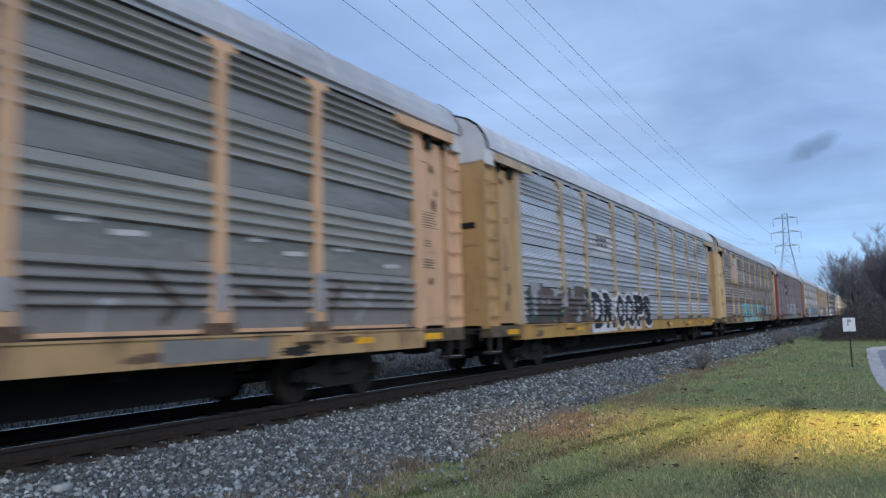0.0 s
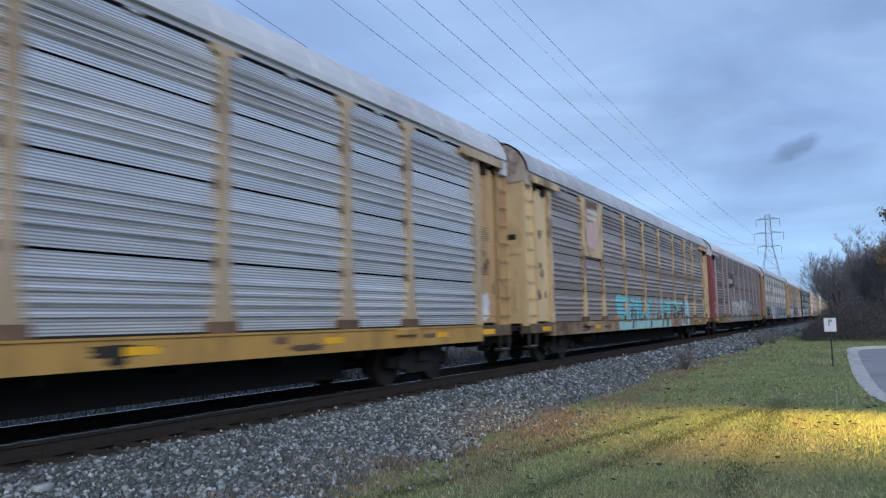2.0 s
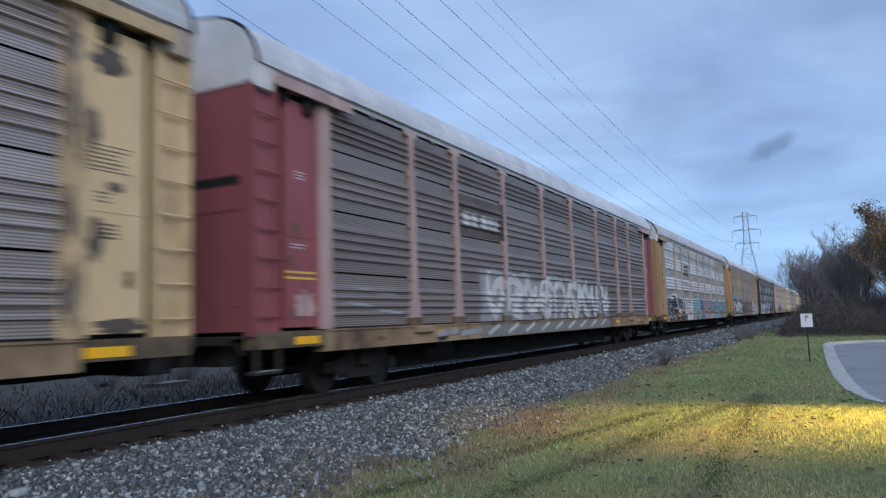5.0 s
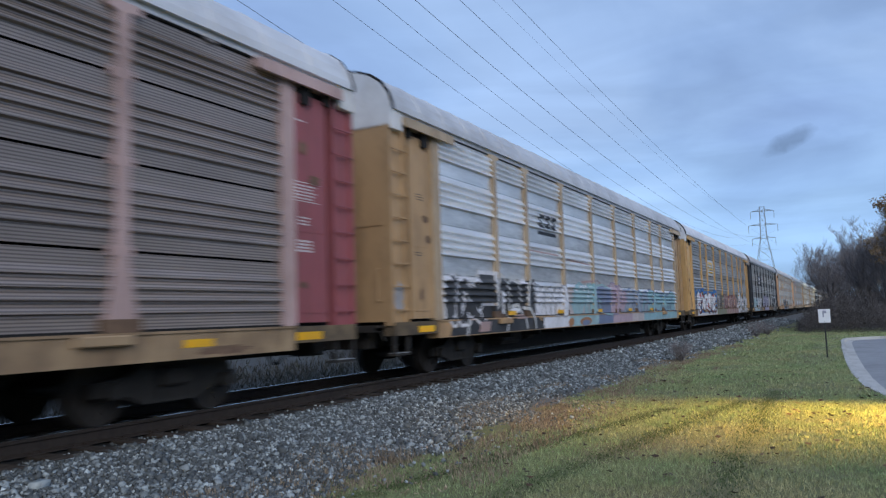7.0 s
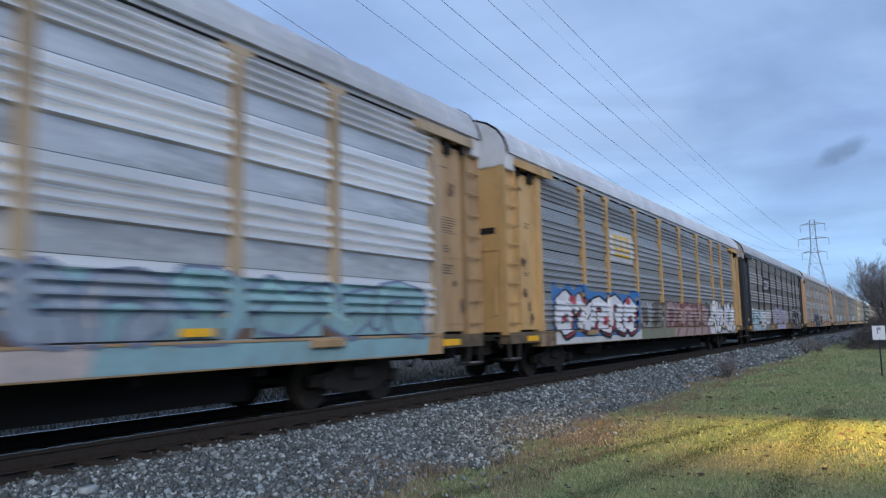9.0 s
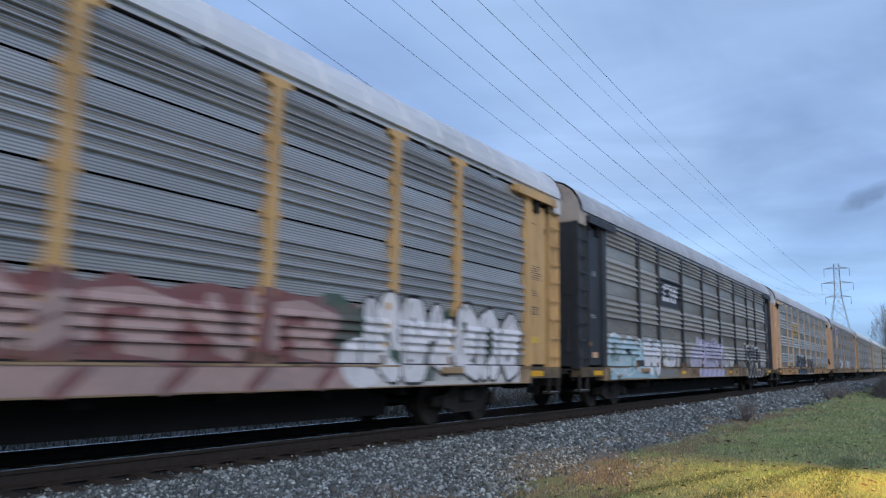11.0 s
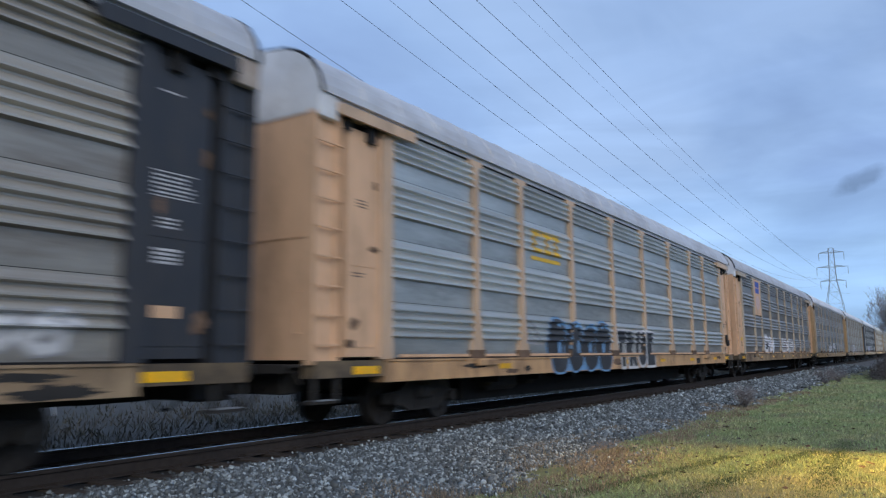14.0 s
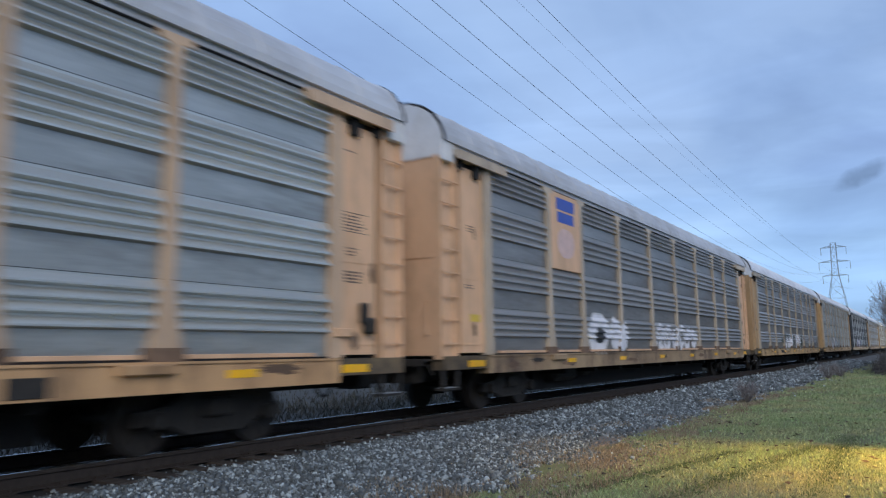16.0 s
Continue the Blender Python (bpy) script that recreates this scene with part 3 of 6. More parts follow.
def shrub(x, y, h, r, n, z):
    bm = bmesh.new()
    rd = random.Random(int(x * 100 + y))
    for i in range(n):
        a, l = rd.uniform(0, 6.28), rd.uniform(0.35, 1)
        top = Vector((math.cos(a) * r * l, math.sin(a) * r * l, h * rd.uniform(0.6, 1) * (1.15 - 0.4 * l)))
        mid = top * 0.5 + Vector((rd.uniform(-1, 1), rd.uniform(-1, 1), 0)) * 0.04
        tube(bm, (0, 0, 0), mid, 0.006, 0.004, 3, False)
        tube(bm, mid, top, 0.004, 0.002, 3, False)
        for j in range(5):
            p = mid.lerp(top, rd.random())
            tube(bm, p, p + Vector((rd.uniform(-1, 1), rd.uniform(-1, 1), rd.uniform(0, 1))) * 0.14, 0.003, 0.0015, 3, False)
    ob = part("dry_shrub", bm, M_TWIG, None)
    ob.matrix_basis = pose(x, y, z)
    return tagged(ob, "low leafless brown shrub on the crushed stone", "shrub", group="shrubs beside the track")


shrub(4.1, 23.8, 0.75, 0.42, 90, GZ)
shrub(4.3, 43.0, 1.0, 0.7, 90, GZ)
shrub(4.6, 46.0, 0.9, 0.8, 90, GZ)


# ---- trees ----
def grow_tree(seed, height, leafy=False):
    """A bare tree: one tapered trunk that forks down to fine twigs."""
    rd = random.Random(seed)
    trunk, crown, leaves = bmesh.new(), bmesh.new(), []

    def branch(p, d, length, r, level):
        n = 4 if level < 2 else 3
        q = p
        for i in range(n):
            step = length / n
            d2 = (d + Vector((rd.gauss(0, 0.14), rd.gauss(0, 0.14), rd.gauss(0.05, 0.08)))).normalized()
            e = q + d2 * step
            r2 = r * (0.84 if level else 0.88)
            tube(trunk if level == 0 else crown, q, e, r, r2, 7 if level == 0 else (4 if level < 3 else 3), False)
            if level < 5:
                kids = (2 if i else 0) if level == 0 else rd.choice((1, 2, 2))
                for _ in range(kids):
                    if level == 0 and i < 1:
                        continue
                    a = rd.uniform(0, 6.28)
                    out = Vector((math.cos(a), math.sin(a), rd.uniform(0.35, 1.2))).normalized()
                    branch(e, (d2 * 0.45 + out * 0.75).normalized(), length * rd.uniform(0.42, 0.66), max(r2 * 0.55, 0.006), level + 1)
            elif leafy and rd.random() < 0.13:
                leaves.append(e)
            q, d, r = e, d2, r2
    for s in range(rd.choice((1, 2, 2))):
        branch(Vector((rd.uniform(-0.3, 0.3), rd.uniform(-0.3, 0.3), -0.2)) * (1 if s else 0.3), Vector((rd.uniform(-0.15, 0.15), rd.uniform(-0.15, 0.15), 1)), height * 0.52, 0.02 * height * (0.8 if s else 1), 0)
    return trunk, crown, leaves


TREES = []
for seed, height, leafy in ((3, 9.0, False), (11, 8.4, False), (23, 9.5, False), (31, 9.0, True)):
    t = new("bare_tree")
    trunk, crown, leaves = grow_tree(seed, height, leafy)
    part("trunk", trunk, M_BARK, t)
    part("crown", crown, M_TWIG, t, "fine leafless branches and twigs")
    if leaves:
        bm = bmesh.new()
        rd = random.Random(5)
        for p in leaves:
            for _ in range(4):
                c = p + Vector((rd.gauss(0, 0.12), rd.gauss(0, 0.12), rd.gauss(0, 0.12)))
                u = Vector((rd.gauss(0, 1), rd.gauss(0, 1), rd.gauss(0, 1))).normalized() * 0.07
                w = u.orthogonal() * 0.7
                bm.faces.new([bm.verts.new(c + k) for k in (u, w, -u, -w)])
        part("foliage", bm, M_BROWNLEAF, t, "last withered brown leaves")
    tagged(t, "autumn tree with the last brown leaves" if leafy else "leafless grey-brown tree at the edge of a thicket", "tree", group="trees beside the track")
    TREES.append(t)
TREE_PLACES = [(7.9, 64, 0, 0.70), (9.3, 59, 1, 0.86), (10.9, 57, 2, 0.78), (12.6, 55, 3, 0.92), (15.0, 56, 0, 1.0), (17.5, 55, 3, 1.0), (7.4, 76, 2, 0.76), (9.6, 71, 1, 0.86), (12.5, 68, 0, 0.95), (15.5, 67, 2, 1.05), (7.7, 92, 0, 0.86), (10.5, 86, 3, 0.95), (14, 82, 1, 1.1), (7.8, 110, 1, 0.95), (11, 104, 2, 1.0), (8.2, 132, 0, 1.0), (12, 125, 1, 1.1), (8.6, 157, 2, 1.0), (20.5, 58, 1, 1.1), (18, 72, 0, 1.1)]
used = set()
for i, (x, y, k, s) in enumerate(TREE_PLACES):
    m = pose(x, y, GZ, 0, 0, 67 * i)
    t = copy_thing(TREES[k], m) if k in used else TREES[k]
    used.add(k)
    t.matrix_basis = m
    t.scale = (s, s, s)


def thicket():
    """Dense leafless undergrowth at the foot of the trees."""
    n = 150000
    y = 47 + rng.gamma(1.5, 16, n)
    left = 6.2 + 0.6 * np.sin(y * 0.2)
    x = left + rng.gamma(1.5, 6.5, n)
    k = (x < 48) & (y < 190)
    x, y = x[k], y[k]
    n = len(x)
    top = (1.6 + 0.9 * np.sin(x * 0.9) * np.sin(y * 0.37 + 1) + 1.0 * np.clip((y - 50) / 15, 0, 1.4)) * np.clip((x - left[k]) / 2 + 0.35, 0.3, 1)
    z = GZ + top * rng.beta(1.1, 1.6, n)
    d = rng.normal(size=(n, 3)) + (0, 0, 0.5)
    d /= np.linalg.norm(d, axis=1, keepdims=True)
    l = rng.uniform(0.2, 0.8, n)
    w = rng.uniform(0.004, 0.011, n) * (1 + (y - 47) / 50)
    side = np.cross(d, rng.normal(size=(n, 3)))
    side *= (w / np.linalg.norm(side, axis=1))[:, None]
    p = np.stack([x, y, z], 1)
    q = p + d * l[:, None]
    v = np.stack([p - side, p + side, q], 1).reshape(-1, 3)
    v[:, 2] = np.maximum(v[:, 2], GZ)
    tagged(raw_np("undergrowth", v, np.arange(n * 3).reshape(n, 3), M_BRUSH), "tangled leafless brown undergrowth below the trees", "undergrowth", kind="stuff")


thicket()


def reflection_screen():
    """Unseen dark screen that closes the car park side, added to dim sheet reflections."""
    rd = random.Random(12)
    bm = bmesh.new()
    pts = [(46 + 3 * math.sin(i * 0.7), -110 + 5.0 * i) for i in range(44)]
    rows = [[bm.verts.new((x + dx, y, z)) for dx, z in ((0, GZ - 0.1), (0, GZ + 6.5 + rd.uniform(0, 3)), (4, GZ + 7 + rd.uniform(0, 3)), (5, GZ - 0.1))] for x, y in pts]
    for a, b in zip(rows, rows[1:]):
        for i in range(4):
            bm.faces.new((a[i], a[(i + 1) % 4], b[(i + 1) % 4], b[i]))
    bm.faces.new(rows[0][::-1]); bm.faces.new(rows[-1])
    tagged(part("backdrop", bm, M_SCREEN, None), "unseen dark ragged screen beyond the car park, added to dim low reflections", "backdrop", kind="structure")


reflection_screen()


# ---- pylon and wires ----
def build_pylon():
    p = new("pylon")
    tagged(p, "grey lattice steel pylon with three pairs of crossarms", "pylon")

    def member(name, pairs, r):
        bm = bmesh.new()
        for a, b in pairs:
            tube(bm, a, b, r, r, 4)
        return part(name, bm, M_GALV, p)
    prof = [(0, 3.9), (9, 2.9), (16, 2.1), (22.8, 0.95), (27, 0.8), (32.8, 0.7)]
    for sx in (-1, 1):
        for sy in (-1, 1):
            member("leg", [((sx * a, sy * a, z), (sx * b, sy * b, w)) for (z, a), (w, b) in zip(prof, prof[1:])], 0.085)
    for (z, a), (w, b) in zip(prof, prof[1:]):
        n = 1 if z < 15 else 2
        prs = []
        for i in range(n):
            z0, z1 = z + (w - z) * i / n, z + (w - z) * (i + 1) / n
            a0, a1 = a + (b - a) * i / n, a + (b - a) * (i + 1) / n
            for s in (-1, 1):
                prs += [((-a0, s * a0, z0), (a1, s * a1, z1)), ((a0, s * a0, z0), (-a1, s * a1, z1)), ((s * a0, -a0, z0), (s * a1, a1, z1)), ((-a1, s * a1, z1), (a1, s * a1, z1)), ((s * a1, -a1, z1), (s * a1, a1, z1))]
        member("bracing", prs, 0.03)
    for z, half in ((31.4, 3.4), (27.0, 4.2), (22.8, 3.4)):
        for s in (-1, 1):
            member("crossarm", [((0, -0.75, z), (s * half, 0, z)), ((0, 0.75, z), (s * half, 0, z)), ((s * 0.75, -0.75, z + 0.5), (s * half, 0, z)), ((s * 0.75, 0.75, z + 0.5), (s * half, 0, z))], 0.06)
            member("insulator", [((s * half, 0, z), (s * half, 0, z - 2.3))], 0.09)
    return p


pylon = build_pylon()
pylon.matrix_basis = pose(-13.0, 250, GZ)
copy_thing(pylon, pose(-16.0, 8.0, GZ))
for x, z, slope, sag in ((-16.4, 11.26, 0.0679, 0.000459), (-17.2, 20.98, 0.1010, 0.000509), (-16.4, 23.23, 0.1118, 0.000551), (-9.6, 24.78, 0.1503, 0.000594), (-8.8, 18.29, 0.0633, 0.000367), (-9.6, 20.63, 0.0303, 0.000266), (-13.0, 25.61, 0.0555, 0.000333)):
    bm = bmesh.new()
    pts = []
    for i in range(41):
        d = 6.2 * i
        pts.append((x - 0.0128 * d, 250 - d, z - slope * d + sag * d * d))
    hose(bm, pts, 0.015 if x != -13.0 else 0.008, 5)
    tagged(part("power_line", bm, M_WIRE, None), "dark overhead conductor between pylons" if x != -13.0 else "thin overhead earth wire between pylons", "power line", group="overhead wires")


# ---- sign ----
def build_sign():
    s = new("sign")
    tagged(s, "small white sign on a dark steel post in the lawn", "sign")
    bm = bmesh.new()
    box(bm, -0.022, 0.022, -0.015, 0.015, -0.3, 1.36, 0.004)
    part("post", bm, M_POST, s)
    bm = bmesh.new()
    box(bm, -0.17, 0.17, -0.022, -0.016, 1.08, 1.50, 0.002)
    b = part("board", bm, M_SIGN, s, "white painted sign board")
    bm = bmesh.new()
    box(bm, -0.05, 0.06, -0.026, -0.022, 1.37, 1.45)
    part("print_bar", bm, M_SIGNMARK, b)
    bm = bmesh.new()
    box(bm, -0.05, -0.01, -0.026, -0.022, 1.26, 1.37)
    part("print_bar", bm, M_SIGNMARK, b)
    for z in (1.12, 1.47):
        bm = bmesh.new()
        tube(bm, (0, -0.03, z), (0, -0.01, z), 0.01, 0.01, 6)
        part("bolt", bm, M_POST, b)
    return s


build_sign().matrix_basis = pose(8.08, 26.0, GZ, 0, 0, 8)


# ---- yard lamp that lights the lawn ----
def build_lamp(x, y, h, aim, energy, size, blend, turn, colour=(1.0, 0.58, 0.10)):
    l = new("yard_lamp")
    tagged(l, "yard lamp with a warm sodium floodlight on a steel pole", "street lamp")
    bm = bmesh.new()
    tube(bm, (0, 0, -0.3), (0, 0, h + 0.15), 0.06, 0.045, 10)
    part("pole", bm, M_GALV, l)
    bm = bmesh.new()
    box(bm, -0.45, -0.05, -0.18, 0.18, h, h + 0.16, 0.02)
    hd = part("lamp_head", bm, M_POST, l)
    bm = bmesh.new()
    box(bm, -0.40, -0.10, -0.14, 0.14, h - 0.012, h - 0.002)
    part("lens", bm, M_LAMP, hd, "glowing amber lens")
    # plate added out of view to give the lit lawn a sharp far edge
    bm = bmesh.new()
    box(bm, -0.45, -0.05, 0.12, 0.13, h - 0.25, h, 0.002)
    part("glare_shield", bm, M_POST, hd, "sheet-metal plate added beside the lens to cut off the light")
    l.matrix_basis = pose(x, y, GZ, 0, 0, turn)
    d = bpy.data.lights.new("lamp_light", "SPOT")
    d.energy, d.color, d.spot_size, d.spot_blend, d.shadow_soft_size = energy, colour, radians(size), blend, 0.03
    o = new("lamp_light", d)
    e = l.matrix_basis @ Vector((-0.25, 0, h - 0.05))
    o.matrix_world = look(e, aim)


build_lamp(12.6, 13.1, 3.6, (9.3, 12.2, GZ), 9000, 66, 1.0, 15, (1.0, 0.60, 0.10))
# ---- lamps of a yard far down the line, behind the trees ----
build_lamp(13.0, 160, 7.0, (1.5, 160, 3.2), 5000, 60, 0.7, 0, (1.0, 0.95, 0.62))
build_lamp(13.0, 205, 7.0, (1.5, 205, 3.2), 9000, 70, 0.7, 0, (1.0, 0.95, 0.62))


# ---- the train: covered car-carrier wagons ----
LEN = 28.13       # coupling to coupling
SPEED = 12.513    # metres a second, towards -y
START = 13.86     # where the first coupling stands at the start
PACE = [(0.0, -0.02), (1.0, -0.04), (2.2, -0.05), (3.5, -0.10), (5.0, -0.08), (6.2, 0.02), (7.5, 0.09), (9.0, -0.05), (10.5, -0.18), (11.5, -0.23), (12.5, -0.36), (13.5, -0.31), (14.5, -0.20), (15.5, -0.09), (16.0, -0.10)]  # seconds, metres fallen behind an even run
POSTS = [5.15, 7.1, 9.85, 12.7, 15.43, 18.28, 21.03, 22.98]
EDGES = [2.4] + POSTS + [25.73]
TIERS = [(1.13, 2.05), (2.05, 3.09), (3.09, 4.13), (4.13, 4.97)]
SIDE = 1.50       # plane of the flat sheet
RIB = 0.042


def tier_profile(style, z0, z1):
    """Points (x, z) up one sheet: 'fine' has four ribs on a perforated sheet and a dark joint, 'grouped' four ribs over a plain band."""
    g = 0.016 if style == "fine" else 0.004
    z0, z1 = z0 + g, z1 - g
    h = z1 - z0
    pts = [(0.0, z0)]
    if style == "fine":
        for i in range(4):
            b = z0 + h * (0.2 + i * 0.158)
            pts += [(0, b), (RIB * 1.2, b + h * 0.018), (RIB * 1.2, b + h * 0.045), (0, b + h * 0.125)]
    else:
        for i in range(4):
            b = z0 + h * (0.36 + i * 0.158)
            pts += [(0, b), (RIB * 1.6, b + h * 0.026), (RIB * 1.6, b + h * 0.05), (0, b + h * 0.135)]
    pts.append((0.0, z1))
    return pts


def sheet_x(style, z):
    for z0, z1 in TIERS:
        if z0 <= z <= z1:
            p = tier_profile(style, z0, z1)
            return SIDE + float(np.interp(z, [q[1] for q in p], [q[0] for q in p]))
    return SIDE


def surface_x(style, s, z):
    """How far out the side stands at s along and z up."""
    if z < 1.115:
        return 1.585
    for p in POSTS:
        if abs(s - p) <= (0.24 if z < 1.4 else 0.165 if z < 1.7 else 0.11):
            return 1.579
    return sheet_x(style, z)


SHARED = {}


def shared(key, make):
    if key not in SHARED:
        SHARED[key] = make()
    return SHARED[key]


def sheet_mesh(style, width, z0, z1):
    def make():
        bm = bmesh.new()
        p = tier_profile(style, z0, z1)
        a = [bm.verts.new((SIDE + x, 0.0, z)) for x, z in p]
        b = [bm.verts.new((SIDE + x, width, z)) for x, z in p]
        for i in range(len(p) - 1):
            f = bm.faces.new((a[i], b[i], b[i + 1], a[i + 1]))
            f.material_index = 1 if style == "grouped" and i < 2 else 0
        me = bpy.data.meshes.new("panel")
        bm.to_mesh(me); bm.free()
        return me
    return shared((style, round(width, 2), z0), make)


def post_mesh():
    def make():
        bm = bmesh.new()
        out = [(-0.25, 1.12), (0.25, 1.12), (0.15, 1.55), (0.085, 2.0), (0.085, 4.86), (0.24, 4.9), (0.24, 4.985), (-0.24, 4.985), (-0.24, 4.9), (-0.085, 4.86), (-0.085, 2.0), (-0.15, 1.55)]
        a = [bm.verts.new((1.49, y, z)) for y, z in out]
        b = [bm.verts.new((1.575, y, z)) for y, z in out]
        for i in range(len(out)):
            bm.faces.new((a[i], a[(i + 1) % len(out)], b[(i + 1) % len(out)], b[i]))
        bm.faces.new(b)
        return mesh_of("post", bm)
    return shared("post", make)


def simple(key, *boxes, bevel=0.0):
    def make():
        bm = bmesh.new()
        for b in boxes:
            box(bm, *b, bevel=bevel)
        return mesh_of(key, bm)
    return shared(key, make)


def channel(key, lo, hi):
    """An upright channel, open outwards."""
    def make():
        bm = bmesh.new()
        out = [(1.36, lo), (1.53, lo), (1.53, lo + 0.06), (1.475, lo + 0.075), (1.475, hi - 0.075), (1.53, hi - 0.06), (1.53, hi), (1.36, hi)]
        a = [bm.verts.new((x, y, 1.05)) for x, y in out]
        b = [bm.verts.new((x, y, 4.8)) for x, y in out]
        for i in range(len(out)):
            bm.faces.new((a[i], a[(i + 1) % len(out)], b[(i + 1) % len(out)], b[i]))
        bm.faces.new(a[::-1]); bm.faces.new(b)
        return mesh_of(key, bm)
    return shared(key, make)


ROOF = [(0.0, 5.97), (0.45, 5.955), (0.82, 5.90), (1.12, 5.79), (1.36, 5.62), (1.52, 5.40), (1.60, 5.20), (1.615, 5.075)]


def roof_mesh():
    def make():
        bm = bmesh.new()
        outline = [(-x, z) for x, z in ROOF[::-1]] + ROOF[1:]
        n = 26
        step = (LEN - 1.32) / n
        rows = []
        for i in range(n):  # one skin with a raised lap at each joint
            y = 0.66 + step * i
            for yy, up in ((y, 0.0), (y + step - 0.09, 0.0), (y + step - 0.07, 0.014), (y + step - 0.02, 0.014)):
                rows.append([bm.verts.new((x * (1 + up * 0.5), yy, z + (up if z > 5.1 else 0))) for x, z in outline])
        rows.append([bm.verts.new((x, LEN - 0.66, z)) for x, z in outline])
        for r, q in zip(rows, rows[1:]):
            for j in range(len(outline)):
                w = (j + 1) % len(outline)
                bm.faces.new((r[j], r[w], q[w], q[j]))
        bm.faces.new(rows[0][::-1]); bm.faces.new(rows[-1])
        return mesh_of("roof", bm)
    return shared("roof", make)


def cap_mesh():
    def make():
        bm = bmesh.new()
        top = [(x * 0.985, z - 0.02) for x, z in ROOF]
        outline = [(-x, z) for x, z in top[::-1]] + top[1:] + [(1.52, 4.78), (-1.52, 4.78)]
        prism(bm, outline, 0.58, 0.66)
        return mesh_of("roof_end", bm)
    return shared("cap", make)


def rim_mesh():
    """Dark rubber edging round the roof's end."""
    def make():
        bm = bmesh.new()
        out = [(-x, z) for x, z in ROOF[::-1]] + ROOF[1:]
        hose(bm, [(x, 0.62, z) for x, z in out], 0.028, 5)
        return mesh_of("roof_rim", bm)
    return shared("rim", make)


def bogie(parent, y, m_frame):
    """Two-axle bogie with roller bearings, springs and four wheels."""
    bg = put("bogie", shared("bolster", lambda: (lambda bm: (box(bm, -1.15, 1.15, -0.2, 0.2, 0.42, 0.66, bevel=0.03), mesh_of("bolster", bm))[1])(bmesh.new())), M_TRUCK, parent, pose(0, y, 0))

    def frame_mesh():
        bm = bmesh.new()
        out = [(-1.13, 0.36), (-1.13, 0.53), (-0.72, 0.57), (-0.42, 0.74), (0.42, 0.74), (0.72, 0.57), (1.13, 0.53), (1.13, 0.36), (0.76, 0.37), (0.44, 0.22), (-0.44, 0.22), (-0.76, 0.37)]
        a = [bm.verts.new((0.93, p, z)) for p, z in out]
        b = [bm.verts.new((1.06, p, z)) for p, z in out]
        for i in range(len(out)):
            bm.faces.new((a[i], a[(i + 1) % len(out)], b[(i + 1) % len(out)], b[i]))
        bm.faces.new(a[::-1]); bm.faces.new(b)
        return mesh_of("side_frame", bm)
    for r in (0, 180):
        f = put("side_frame", shared("side_frame", frame_mesh), M_TRUCK, bg, pose(0, 0, 0, 0, 0, r))

    def bearing():
        bm = bmesh.new()
        tube(bm, (1.0, 0, 0), (1.16, 0, 0), 0.11, 0.10, 12)
        return mesh_of("bearing", bm)

    def spring():
        bm = bmesh.new()
        for i in range(3):
            tube(bm, (1.0, -0.2 + 0.2 * i, 0.26), (1.0, -0.2 + 0.2 * i, 0.6), 0.075, 0.075, 8)
        return mesh_of("spring_set", bm)
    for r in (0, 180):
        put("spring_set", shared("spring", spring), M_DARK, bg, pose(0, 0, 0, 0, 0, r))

    def wheelset():
        bm = bmesh.new()
        tube(bm, (-1.0, 0, 0), (1.0, 0, 0), 0.085, 0.085, 10)
        for s in (-1, 1):
            c = s * 0.753
            for x0, x1, r0, r1 in ((c - 0.065, c + 0.065, 0.418, 0.414), (c - s * 0.09 - 0.015, c - s * 0.09 + 0.015, 0.445, 0.445), (c + s * 0.06, c + s * 0.16, 0.14, 0.12)):
                tube(bm, (x0, 0, 0), (x1, 0, 0), r0, r1, 28)
            for i in range(5):  # holes in the disc show as bosses
                a = i * 2 * math.pi / 5
                tube(bm, (c, 0.25 * math.cos(a), 0.25 * math.sin(a)), (c + s * 0.075, 0.25 * math.cos(a), 0.25 * math.sin(a)), 0.05, 0.04, 8)
        return mesh_of("wheelset", bm)
    for dy in (-0.89, 0.89):
        w = put("wheelset", shared("wheelset", wheelset), M_WHEEL, bg, pose(0, dy, 0.42), "pair of steel wheels on an axle")
        WHEELS[0 if dy < 0 else 1].append(w)
        for r in (0, 180):
            put("bearing", shared("bearing", bearing), M_TRUCK, bg, pose(0, dy, 0.42, 0, 0, r))
    return bg


WHEELS = ([], [])


# ---- painted marks that follow the ribs ----
def ellipse(cs, cz, rs, rz, n=18, tilt=0.0, sq=2.4):
    out = []
    for i in range(n):
        a = 2 * math.pi * i / n
        c, s = math.cos(a), math.sin(a)
        x, z = rs * math.copysign(abs(c) ** (2 / sq), c), rz * math.copysign(abs(s) ** (2 / sq), s)
        out.append((cs + x + tilt * z, cz + z))
    return out


def rect(s0, s1, z0, z1, lean=0.0):
    return [(s0, z0), (s1, z0), (s1 + lean, z1), (s0 + lean, z1)]


